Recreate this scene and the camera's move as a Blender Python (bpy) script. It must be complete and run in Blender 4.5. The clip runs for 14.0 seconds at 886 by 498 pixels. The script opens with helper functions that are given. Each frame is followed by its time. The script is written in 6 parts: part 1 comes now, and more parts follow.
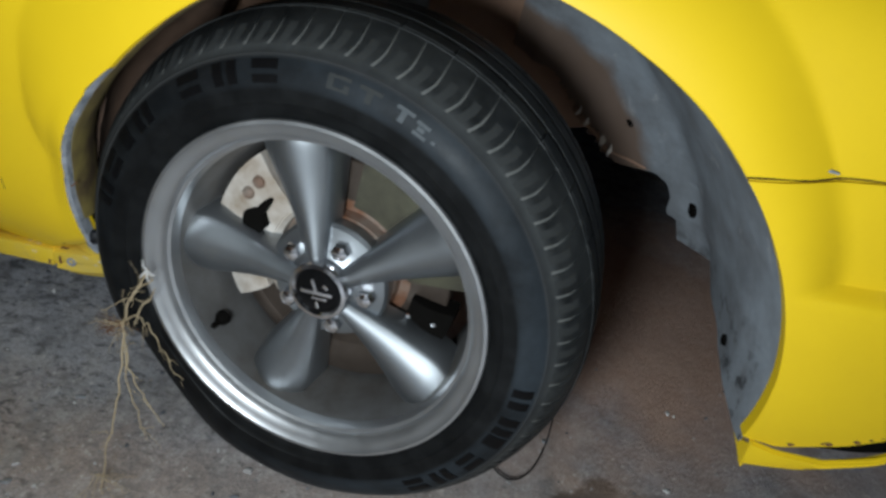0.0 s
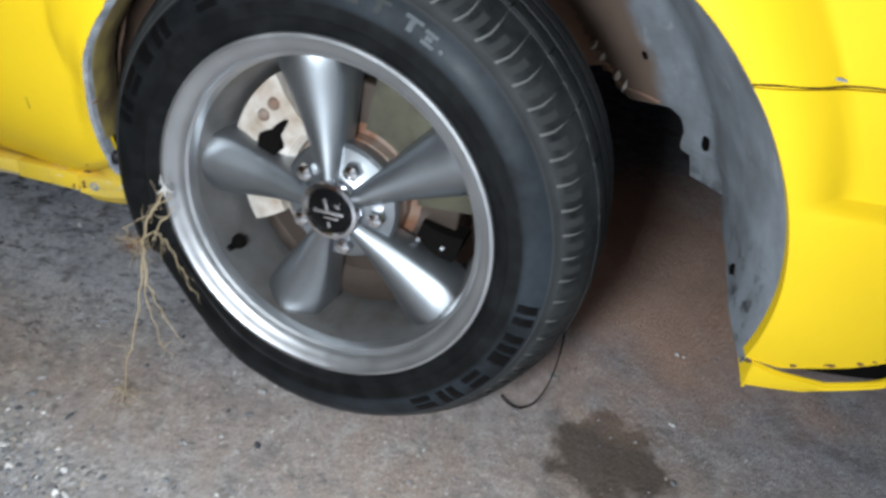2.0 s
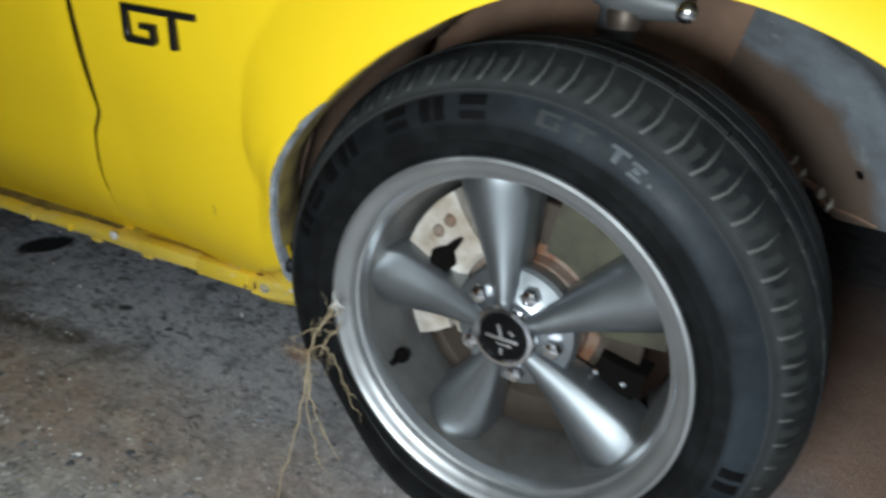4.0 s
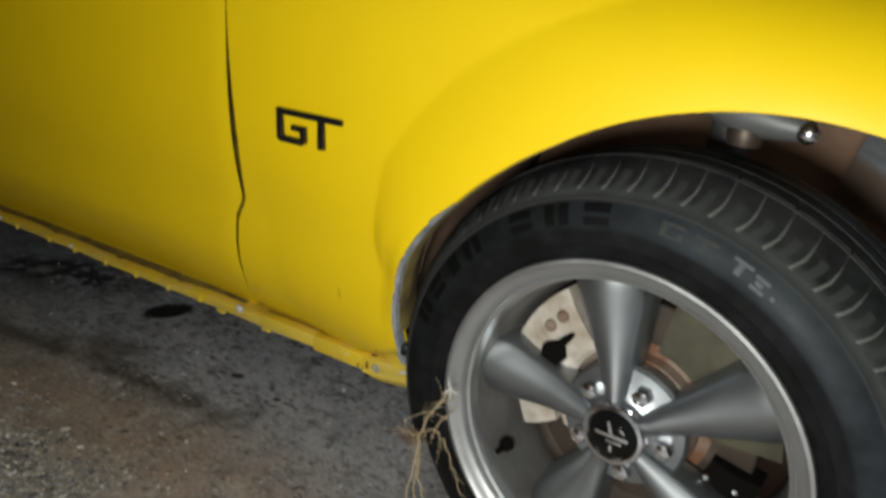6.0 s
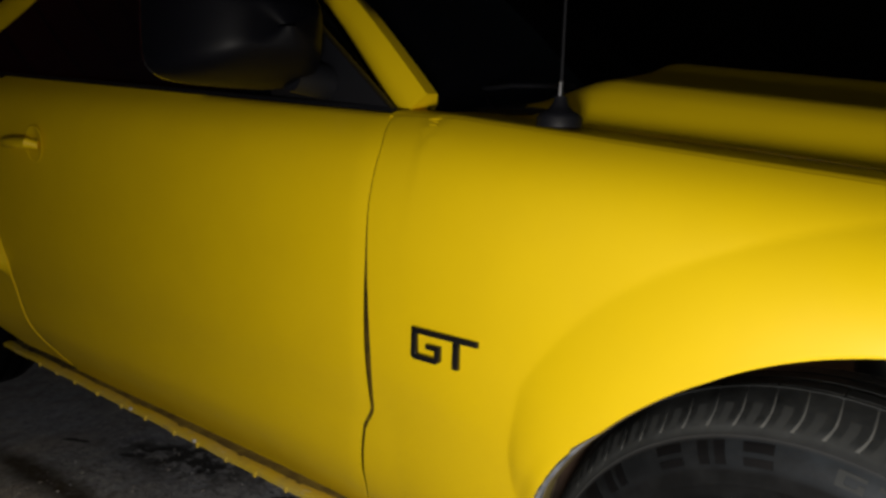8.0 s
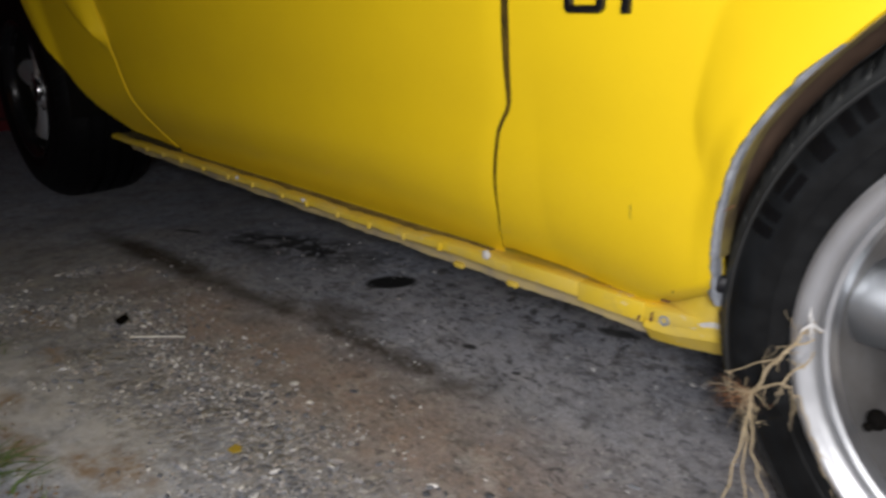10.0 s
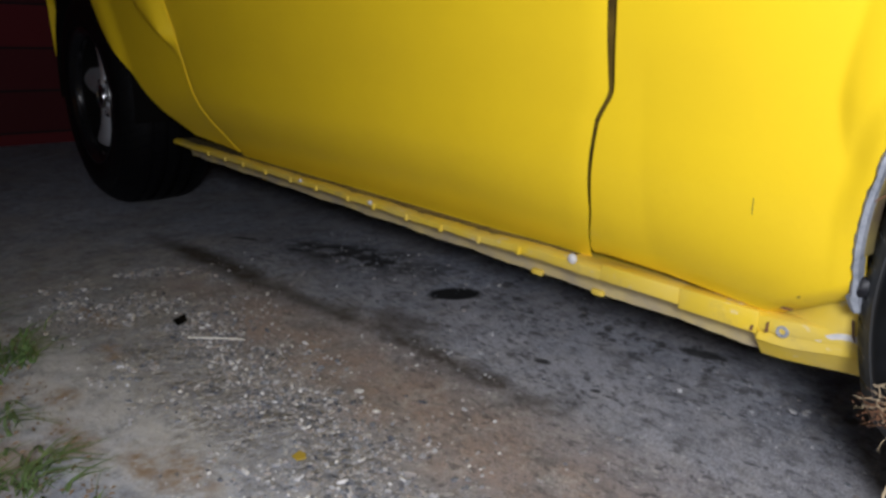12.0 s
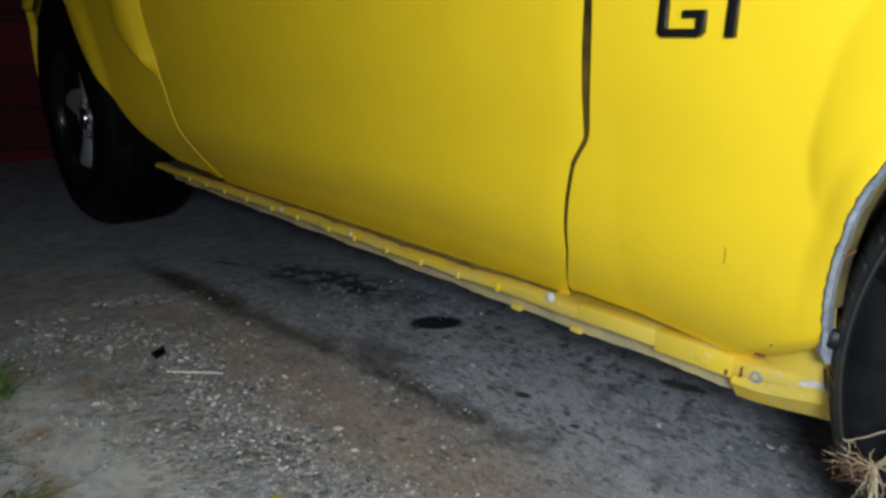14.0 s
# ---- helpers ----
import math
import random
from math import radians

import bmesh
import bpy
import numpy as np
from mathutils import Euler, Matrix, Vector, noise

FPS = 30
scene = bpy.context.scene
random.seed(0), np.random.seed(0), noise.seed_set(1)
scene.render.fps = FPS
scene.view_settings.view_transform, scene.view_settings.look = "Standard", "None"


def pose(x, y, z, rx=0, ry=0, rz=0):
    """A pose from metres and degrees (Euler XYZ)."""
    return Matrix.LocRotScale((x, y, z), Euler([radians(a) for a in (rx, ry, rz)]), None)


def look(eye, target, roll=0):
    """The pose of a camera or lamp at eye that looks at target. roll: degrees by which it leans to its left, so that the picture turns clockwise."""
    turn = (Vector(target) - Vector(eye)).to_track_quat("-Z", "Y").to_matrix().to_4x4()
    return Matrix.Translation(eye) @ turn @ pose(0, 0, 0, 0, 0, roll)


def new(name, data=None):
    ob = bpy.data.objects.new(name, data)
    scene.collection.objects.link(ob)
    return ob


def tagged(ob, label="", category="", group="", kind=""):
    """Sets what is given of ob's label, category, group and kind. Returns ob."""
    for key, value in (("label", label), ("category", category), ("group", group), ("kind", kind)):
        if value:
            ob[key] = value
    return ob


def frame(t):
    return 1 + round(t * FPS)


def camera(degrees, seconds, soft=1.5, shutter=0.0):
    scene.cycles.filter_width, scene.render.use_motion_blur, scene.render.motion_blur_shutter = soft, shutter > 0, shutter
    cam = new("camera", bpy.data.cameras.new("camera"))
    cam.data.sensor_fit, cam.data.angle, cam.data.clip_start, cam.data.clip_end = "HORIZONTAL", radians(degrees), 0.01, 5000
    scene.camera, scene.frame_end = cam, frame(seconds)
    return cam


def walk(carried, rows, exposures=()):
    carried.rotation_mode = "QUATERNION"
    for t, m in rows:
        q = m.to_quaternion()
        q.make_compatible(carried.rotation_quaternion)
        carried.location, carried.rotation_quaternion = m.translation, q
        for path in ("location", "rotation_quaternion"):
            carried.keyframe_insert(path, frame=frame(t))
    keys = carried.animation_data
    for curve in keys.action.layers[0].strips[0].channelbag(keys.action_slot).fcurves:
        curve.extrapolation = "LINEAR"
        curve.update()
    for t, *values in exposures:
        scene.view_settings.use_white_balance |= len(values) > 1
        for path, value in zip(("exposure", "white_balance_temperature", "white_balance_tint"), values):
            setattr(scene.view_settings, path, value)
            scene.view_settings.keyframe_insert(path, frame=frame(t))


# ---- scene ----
cam = camera(65.0, 14.0, soft=3.0, shutter=0.5)
PATH = [
    (0, (0.248, -0.656, 0.822), (0.027, 1.059, -0.185), 8.0),
    (0.5, (0.231, -0.68, 0.814), (-0.013, 1.04, -0.177), 9.9),
    (1, (0.241, -0.705, 0.789), (-0.048, 0.952, -0.292), 9.2),
    (1.5, (0.264, -0.712, 0.773), (-0.038, 0.93, -0.328), 8.5),
    (2, (0.283, -0.697, 0.774), (0.008, 0.968, -0.3), 7.9),
    (2.5, (0.315, -0.675, 0.763), (0.065, 1.023, -0.263), 6.3),
    (3, (0.311, -0.663, 0.765), (-0.008, 1.046, -0.224), 4.8),
    (3.5, (0.258, -0.644, 0.775), (-0.219, 1.057, -0.164), 5.0),
    (4, (0.193, -0.637, 0.794), (-0.466, 1.007, -0.135), 4.7),
    (4.2, (0.183, -0.643, 0.797), (-0.534, 0.985, -0.116), 4.6),
    (6.3, (0.152, -0.695, 0.846), (-0.834, 0.924, 0.208), 4.1),
    (6.5, (0.134, -0.688, 0.874), (-0.939, 0.915, 0.343), 3.2),
    (7, (0.114, -0.715, 0.913), (-1.06, 0.862, 0.544), 2.2),
    (7.2, (0.108, -0.719, 0.914), (-1.073, 0.854, 0.553), 2.1),
    (9.3, (0.054, -0.708, 0.746), (-1.163, 0.859, 0.491), 3.2),
    (9.5, (0.033, -0.673, 0.696), (-1.218, 0.829, 0.269), 3.0),
    (10, (-0.021, -0.662, 0.601), (-1.359, 0.671, -0.059), 0.5),
    (10.5, (-0.069, -0.666, 0.592), (-1.486, 0.596, -0.041), -1.4),
    (11, (-0.093, -0.666, 0.555), (-1.525, 0.614, 0.0), 0.2),
    (11.5, (-0.096, -0.667, 0.541), (-1.533, 0.606, -0.02), 0.9),
    (12, (-0.101, -0.671, 0.538), (-1.533, 0.598, -0.043), 1.3),
    (12.5, (-0.105, -0.661, 0.551), (-1.528, 0.613, -0.04), 1.1),
    (13, (-0.103, -0.647, 0.573), (-1.512, 0.649, -0.004), 1.1),
    (13.5, (-0.1, -0.65, 0.577), (-1.507, 0.655, 0.015), 1.4),
    (14, (-0.101, -0.654, 0.578), (-1.516, 0.646, 0.026), 1.5),
]
EXPOSURES = [(0, -0.55, 5850, 3), (0.5, -0.37, 5850, 4), (1.5, 0.13, 5800, 4), (2.0, 0.15, 5800, 6), (3, -0.27, 5900, 8), (3.5, -0.25, 5850, 0), (4.2, -0.30, 5850, 1), (6.3, -0.56, 6900, 5), (7.2, -0.59, 7100, 10), (9.5, -0.76, 7100, 12), (10.0, -0.03, 6400, 14), (10.5, 0.28, 6100, 17), (11.5, 0.25, 6050, 18), (12.2, 0.24, 5900, 12), (13.0, 0.21, 5700, 3), (14, 0.10, 5700, 3)]
walk(cam, [(t, look(eye, target, roll)) for t, eye, target, roll in PATH], EXPOSURES)

# ---------------------------------------------------------------- world and light
world = bpy.data.worlds.new("night")
scene.world = world
world.use_nodes = True
wn = world.node_tree.nodes
sky = wn.new("ShaderNodeTexSky")
sky.sky_type = "NISHITA"
sky.sun_disc = False
sky.sun_elevation = radians(1.0)
sky.sun_rotation = radians(200)
wn["Background"].inputs["Strength"].default_value = 0.008
world.node_tree.links.new(sky.outputs["Color"], wn["Background"].inputs["Color"])

torch = new("torch", bpy.data.lights.new("torch", "POINT"))
torch.data.energy = 46.0
torch.data.color = (1.0, 0.985, 0.96)
torch.data.shadow_soft_size = 0.09
torch.location = (0.115, -0.80, 0.69)

# ---------------------------------------------------------------- materials


class Mat:
    """A node material with a Principled shader and short calls for the usual nodes."""

    def __init__(self, name, color=(0.5, 0.5, 0.5), rough=0.5, metal=0.0, **extra):
        self.m = bpy.data.materials.new(name)
        self.m.use_nodes = True
        self.n, self.l = self.m.node_tree.nodes, self.m.node_tree.links
        self.p = self.n["Principled BSDF"]
        self.set("Base Color", (*color, 1))
        self.set("Roughness", rough)
        self.set("Metallic", metal)
        for key, value in extra.items():
            self.set(key.replace("_", " "), value)
        self.where = self.n.new("ShaderNodeTexCoord").outputs["Object"]

    def set(self, key, value):
        if isinstance(value, bpy.types.NodeSocket):
            self.l.new(value, self.p.inputs[key])
        else:
            self.p.inputs[key].default_value = value

    def put(self, socket, value):
        if isinstance(value, bpy.types.NodeSocket):
            self.l.new(value, socket)
        else:
            socket.default_value = value

    def noise(self, scale, detail=4.0, rough=0.55, stretch=(1, 1, 1), distort=0.0):
        mp = self.n.new("ShaderNodeMapping")
        mp.inputs["Scale"].default_value = stretch
        self.l.new(self.where, mp.inputs["Vector"])
        t = self.n.new("ShaderNodeTexNoise")
        t.inputs["Scale"].default_value = scale
        t.inputs["Detail"].default_value = detail
        t.inputs["Roughness"].default_value = rough
        t.inputs["Distortion"].default_value = distort
        self.l.new(mp.outputs[0], t.inputs["Vector"])
        return t.outputs["Fac"]

    def cells(self, scale, feature="F1", out="Distance", warp=0.0):
        t = self.n.new("ShaderNodeTexVoronoi")
        t.feature = feature
        t.inputs["Scale"].default_value = scale
        if warp:
            w = self.n.new("ShaderNodeTexNoise")
            w.inputs["Scale"].default_value = scale * 0.9
            w.inputs["Detail"].default_value = 3.0
            self.l.new(self.where, w.inputs["Vector"])
            v = self.n.new("ShaderNodeVectorMath")
            v.operation = "MULTIPLY_ADD"
            self.l.new(w.outputs["Color"], v.inputs[0])
            v.inputs[1].default_value = (warp, warp, warp)
            self.l.new(self.where, v.inputs[2])
            self.l.new(v.outputs[0], t.inputs["Vector"])
        else:
            self.l.new(self.where, t.inputs["Vector"])
        return t.outputs[out]

    def ramp(self, fac, *stops):
        r = self.n.new("ShaderNodeValToRGB")
        e = r.color_ramp.elements
        while len(e) < len(stops):
            e.new(0.5)
        for el, (at, c) in zip(e, stops):
            el.position = at
            el.color = (*c, 1) if isinstance(c, tuple) else (c, c, c, 1)
        self.put(r.inputs["Fac"], fac)
        return r.outputs["Color"]

    def mix(self, fac, a, b, kind="MIX"):
        x = self.n.new("ShaderNodeMix")
        x.data_type, x.blend_type = "RGBA", kind
        self.put(x.inputs[0], fac)
        self.put(x.inputs[6], (*a, 1) if isinstance(a, tuple) else a)
        self.put(x.inputs[7], (*b, 1) if isinstance(b, tuple) else b)
        return x.outputs[2]

    def math(self, op, a, b=0.0):
        x = self.n.new("ShaderNodeMath")
        x.operation = op
        x.use_clamp = op in ("MULTIPLY", "ADD", "SUBTRACT")
        self.put(x.inputs[0], a)
        self.put(x.inputs[1], b)
        return x.outputs[0]

    def spot(self, x, y, rx, ry, turn=0.0, wobble=0.35, scale=18.0, soft=0.25):
        """A mask, 1 inside an uneven patch on the ground round (x, y)."""
        mp = self.n.new("ShaderNodeMapping")
        mp.vector_type = "TEXTURE"
        mp.inputs["Location"].default_value = (x, y, 0)
        mp.inputs["Rotation"].default_value = (0, 0, radians(turn))
        mp.inputs["Scale"].default_value = (rx, ry, 1)
        self.l.new(self.where, mp.inputs["Vector"])
        ln = self.n.new("ShaderNodeVectorMath")
        ln.operation = "LENGTH"
        self.l.new(mp.outputs[0], ln.inputs[0])
        x_ = self.n.new("ShaderNodeMath")
        x_.operation = "MULTIPLY_ADD"
        self.l.new(self.noise(scale, 3), x_.inputs[0])
        x_.inputs[1].default_value = wobble * 2
        x_.inputs[2].default_value = -wobble
        y_ = self.n.new("ShaderNodeMath")
        y_.operation = "ADD"
        self.l.new(ln.outputs["Value"], y_.inputs[0])
        self.l.new(x_.outputs[0], y_.inputs[1])
        return self.ramp(y_.outputs[0], (max(0.0, 1 - soft) * 0.8, 1.0), (min(1.0, (1 + soft) * 0.8), 0.0))

    def bump(self, height, strength, distance=0.002):
        b = self.n.new("ShaderNodeBump")
        b.inputs["Strength"].default_value = strength
        b.inputs["Distance"].default_value = distance
        self.put(b.inputs["Height"], height)
        self.set("Normal", b.outputs[0])
        return self


def make_materials():
    """All the materials, by name."""
    mats = {}
    m = Mat("yellow_paint", (0.86, 0.60, 0.008), 0.5, Coat_Weight=0.35, Coat_Roughness=0.13, Specular_IOR_Level=0.26)
    m.set("Base Color", m.mix(m.ramp(m.noise(9, 5), (0.35, 0.0), (0.75, 0.35)), (0.86, 0.60, 0.008), (0.78, 0.53, 0.010)))
    m.set("Roughness", m.ramp(m.noise(5, 6), (0.3, 0.46), (0.75, 0.58)))
    m.bump(m.noise(140, 2), 0.04, 0.0006)
    mats["paint"] = m.m
    m = Mat("worn_yellow", (0.74, 0.52, 0.03), 0.6)
    chips = m.ramp(m.noise(40, 6, 0.7, (0.6, 1, 1)), (0.60, 0.0), (0.68, 0.65))
    grime = m.ramp(m.noise(22, 6, 0.72), (0.56, 0.0), (0.72, 0.40))
    dust = m.ramp(m.noise(11, 5), (0.36, 0.0), (0.70, 0.42))
    c = m.mix(dust, (0.72, 0.51, 0.018), (0.56, 0.48, 0.22))
    c = m.mix(grime, c, (0.26, 0.19, 0.07))
    m.set("Base Color", m.mix(chips, c, (0.66, 0.62, 0.54)))
    m.bump(m.noise(60, 5), 0.25, 0.002)
    mats["worn"] = m.m
    m = Mat("dirty_underside", (0.33, 0.28, 0.17), 0.8)
    m.set("Base Color", m.mix(m.ramp(m.noise(16, 6), (0.35, 0.0), (0.65, 1.0)), (0.62, 0.50, 0.20), (0.38, 0.32, 0.22)))
    m.bump(m.noise(70, 5), 0.4, 0.003)
    mats["underside"] = m.m
    # dark olive for the dirty arch edge and the shaded door ledge
    m = Mat("dark_return", (0.18, 0.14, 0.05), 0.8)
    m.set("Base Color", m.mix(m.ramp(m.noise(24, 6), (0.35, 0.0), (0.65, 1.0)), (0.24, 0.19, 0.055), (0.09, 0.06, 0.03)))
    m.bump(m.noise(70, 5), 0.4, 0.002)
    mats["return"] = m.m
    m = Mat("grey_filler", (0.42, 0.45, 0.50), 0.75)
    m.set("Base Color", m.mix(m.ramp(m.noise(48, 6, 0.7), (0.35, 0.0), (0.65, 1.0)), (0.13, 0.145, 0.165), (0.34, 0.36, 0.40)))
    m.bump(m.noise(90, 5), 0.5, 0.002)
    mats["filler"] = m.m
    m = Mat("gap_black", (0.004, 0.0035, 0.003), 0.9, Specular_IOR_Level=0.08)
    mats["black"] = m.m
    # yellow jamb browned to hold the shade of the gap; also fills the seam crack
    m = Mat("shaded_jamb", (0.11, 0.07, 0.012), 0.85, Specular_IOR_Level=0.1)
    m.set("Base Color", m.mix(m.ramp(m.noise(14, 5), (0.4, 0.0), (0.62, 1.0)), (0.13, 0.085, 0.014), (0.025, 0.018, 0.008)))
    mats["jamb"] = m.m
    m = Mat("tyre_rubber", (0.024, 0.025, 0.026), 0.62, Specular_IOR_Level=0.12)
    cut = m.n.new("ShaderNodeVectorMath")
    cut.operation = "MULTIPLY"
    cut.inputs[1].default_value = (1, 0, 1)
    m.l.new(m.where, cut.inputs[0])
    far = m.n.new("ShaderNodeVectorMath")
    far.operation = "LENGTH"
    m.l.new(cut.outputs[0], far.inputs[0])
    r = far.outputs["Value"]
    worn = m.ramp(m.noise(11, 6, 0.65), (0.36, 0.25), (0.66, 1.0))
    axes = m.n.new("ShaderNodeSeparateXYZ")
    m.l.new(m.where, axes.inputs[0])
    # ring paler towards +X: a bluish sheen painted over the uneven wear
    sheen = m.ramp(m.math("ADD", m.math("ADD", axes.outputs["X"], 0.12), m.math("MULTIPLY", m.noise(7, 4), 0.14)), (0.10, 0.12), (0.24, 1.0))
    worn = m.math("MULTIPLY", worn, sheen)
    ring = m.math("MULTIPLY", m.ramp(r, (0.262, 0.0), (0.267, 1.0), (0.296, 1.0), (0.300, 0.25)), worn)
    dust = m.ramp(m.noise(26, 6, 0.62), (0.42, 0.0), (0.75, 0.5))
    c = m.mix(dust, (0.0048, 0.0052, 0.0056), (0.020, 0.0215, 0.023))
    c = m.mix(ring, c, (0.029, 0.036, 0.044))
    lines = m.ramp(r, (0.2955, 0.0), (0.2975, 0.8), (0.2995, 0.0))
    c = m.mix(lines, c, (0.055, 0.055, 0.055))
    tread = m.math("MULTIPLY", m.ramp(r, (0.302, 0.0), (0.308, 1.0)), m.ramp(m.noise(17, 6, 0.65), (0.35, 0.15), (0.65, 0.85)))
    c = m.mix(tread, c, (0.042, 0.045, 0.046))
    edge = m.math("MULTIPLY", m.ramp(r, (0.2990, 0.0), (0.3015, 1.0), (0.3050, 0.8), (0.3110, 0.0)), m.ramp(m.noise(14, 5), (0.3, 0.4), (0.65, 0.9)))
    c = m.mix(edge, c, (0.075, 0.080, 0.082))
    m.set("Base Color", c)
    m.set("Roughness", m.ramp(m.noise(9, 4), (0.3, 0.40), (0.7, 0.60)))
    m.bump(m.noise(260, 3), 0.25, 0.0006)
    mats["rubber"] = m.m
    m = Mat("groove_dust", (0.135, 0.140, 0.138), 0.9)
    m.set("Base Color", m.mix(m.noise(30, 4), (0.10, 0.105, 0.104), (0.17, 0.175, 0.17)))
    mats["groove"] = m.m
    m = Mat("dusty_block", (0.05, 0.054, 0.055), 0.8, Specular_IOR_Level=0.12)
    m.set("Base Color", m.mix(m.noise(38, 5, 0.7), (0.030, 0.033, 0.034), (0.052, 0.055, 0.056)))
    mats["block"] = m.m
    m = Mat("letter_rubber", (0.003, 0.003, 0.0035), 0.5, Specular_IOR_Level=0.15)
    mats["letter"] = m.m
    m = Mat("grey_print", (0.17, 0.19, 0.20), 0.7)
    m.set("Base Color", m.mix(m.noise(45, 3), (0.09, 0.105, 0.118), (0.04, 0.047, 0.053)))
    mats["print"] = m.m
    m = Mat("satin_alloy", (0.46, 0.47, 0.49), 0.36, 1.0)
    m.set("Base Color", m.mix(m.noise(22, 5), (0.30, 0.322, 0.345), (0.41, 0.436, 0.462)))
    m.set("Roughness", m.ramp(m.noise(12, 5), (0.3, 0.38), (0.7, 0.46)))
    m.bump(m.noise(500, 2), 0.06, 0.0003)
    mats["alloy"] = m.m
    m = Mat("dusty_barrel", (0.18, 0.18, 0.18), 0.55, 0.6)
    m.set("Base Color", m.mix(m.ramp(m.noise(9, 6, 0.65), (0.35, 0.0), (0.65, 1.0)), (0.21, 0.212, 0.215), (0.125, 0.115, 0.105)))
    mats["barrel_dust"] = m.m
    m = Mat("machined_alloy", (0.62, 0.62, 0.62), 0.30, 0.9)
    m.set("Base Color", m.mix(m.noise(18, 6), (0.38, 0.39, 0.405), (0.53, 0.54, 0.555)))
    m.set("Roughness", m.ramp(m.noise(26, 5), (0.3, 0.33), (0.7, 0.48)))
    mats["machined"] = m.m
    # paler alloy, for rear spokes that carry the lamp's reflection in their colour
    m = Mat("lit_alloy", (0.80, 0.82, 0.86), 0.46, 0.9)
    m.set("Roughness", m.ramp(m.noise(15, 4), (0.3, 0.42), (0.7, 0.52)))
    mats["lit_alloy"] = m.m
    m = Mat("chrome", (0.78, 0.78, 0.80), 0.12, 1.0)
    m.set("Roughness", m.ramp(m.noise(120, 3), (0.3, 0.08), (0.7, 0.25)))
    mats["chrome"] = m.m
    m = Mat("gloss_black", (0.008, 0.008, 0.009), 0.18)
    mats["gloss_black"] = m.m
    m = Mat("cap_black", (0.004, 0.004, 0.0045), 0.30, Specular_IOR_Level=0.15)
    mats["cap_black"] = m.m
    m = Mat("mirror_black", (0.002, 0.0022, 0.0036), 0.26, Specular_IOR_Level=0.07)
    m.set("Roughness", m.ramp(m.noise(20, 4), (0.3, 0.40), (0.7, 0.50)))
    mats["mirror_black"] = m.m
    m = Mat("black_plastic", (0.007, 0.0075, 0.010), 0.5, Specular_IOR_Level=0.3)
    m.bump(m.noise(400, 2), 0.1, 0.0005)
    mats["plastic"] = m.m
    # darker copy of the well metal, with the recess's shade in its colour
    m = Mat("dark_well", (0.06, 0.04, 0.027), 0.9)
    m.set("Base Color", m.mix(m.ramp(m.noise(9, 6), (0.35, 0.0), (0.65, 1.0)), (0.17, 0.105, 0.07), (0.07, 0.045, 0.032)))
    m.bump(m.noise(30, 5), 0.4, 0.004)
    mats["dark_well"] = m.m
    # dirt brown, lightened to throw light into the shadow behind the wheel
    m = Mat("lightened_underbody", (0.3, 0.19, 0.13), 0.9)
    m.set("Base Color", m.mix(m.ramp(m.noise(7, 6), (0.35, 0.0), (0.65, 1.0)), (0.40, 0.25, 0.17), (0.22, 0.14, 0.10)))
    m.bump(m.noise(30, 5), 0.4, 0.004)
    mats["underbody"] = m.m
    m = Mat("liner_plastic", (0.085, 0.09, 0.10), 0.7)
    dirt = m.ramp(m.noise(13, 6, 0.65), (0.38, 0.0), (0.68, 1.0))
    scuff = m.ramp(m.noise(30, 6, 0.7, (1, 1, 0.3)), (0.60, 0.0), (0.68, 0.6))
    c = m.mix(dirt, (0.25, 0.28, 0.315), (0.155, 0.165, 0.18))
    c = m.mix(scuff, c, (0.42, 0.43, 0.44))
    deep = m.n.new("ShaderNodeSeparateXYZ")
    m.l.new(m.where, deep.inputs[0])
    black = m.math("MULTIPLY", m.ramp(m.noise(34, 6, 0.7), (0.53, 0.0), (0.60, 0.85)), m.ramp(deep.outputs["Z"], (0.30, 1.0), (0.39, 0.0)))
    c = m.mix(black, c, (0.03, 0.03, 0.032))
    # deeper part browner: the tyre's shadow and dirt together in the colour
    deep_shade = m.math("ADD", deep.outputs["Y"], m.math("MULTIPLY", m.noise(9, 5), 0.09))
    m.set("Base Color", m.mix(m.ramp(deep_shade, (0.398, 0.0), (0.425, 0.92)), c, (0.15, 0.10, 0.07)))
    m.bump(m.noise(24, 5), 0.5, 0.004)
    mats["liner"] = m.m
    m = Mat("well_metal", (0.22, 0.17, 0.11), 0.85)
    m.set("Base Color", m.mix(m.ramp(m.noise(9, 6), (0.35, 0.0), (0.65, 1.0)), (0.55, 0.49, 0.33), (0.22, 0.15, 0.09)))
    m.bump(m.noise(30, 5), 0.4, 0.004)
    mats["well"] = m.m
    m = Mat("rusty_steel", (0.2, 0.1, 0.06), 0.7, 0.4)
    m.set("Base Color", m.mix(m.ramp(m.noise(28, 6), (0.35, 0.0), (0.65, 1.0)), (0.19, 0.09, 0.05), (0.30, 0.25, 0.21)))
    m.bump(m.noise(120, 4), 0.3, 0.001)
    mats["rust"] = m.m
    m = Mat("disc_steel", (0.16, 0.13, 0.10), 0.5, 0.6)
    m.set("Base Color", m.mix(m.noise(30, 5), (0.05, 0.035, 0.026), (0.11, 0.09, 0.075)))
    mats["disc"] = m.m
    m = Mat("caliper_metal", (0.60, 0.57, 0.50), 0.55, 0.1)
    m.set("Base Color", m.mix(m.ramp(m.noise(26, 5), (0.4, 0.0), (0.7, 1.0)), (0.62, 0.58, 0.53), (0.34, 0.27, 0.20)))
    m.bump(m.noise(90, 4), 0.3, 0.001)
    mats["caliper"] = m.m
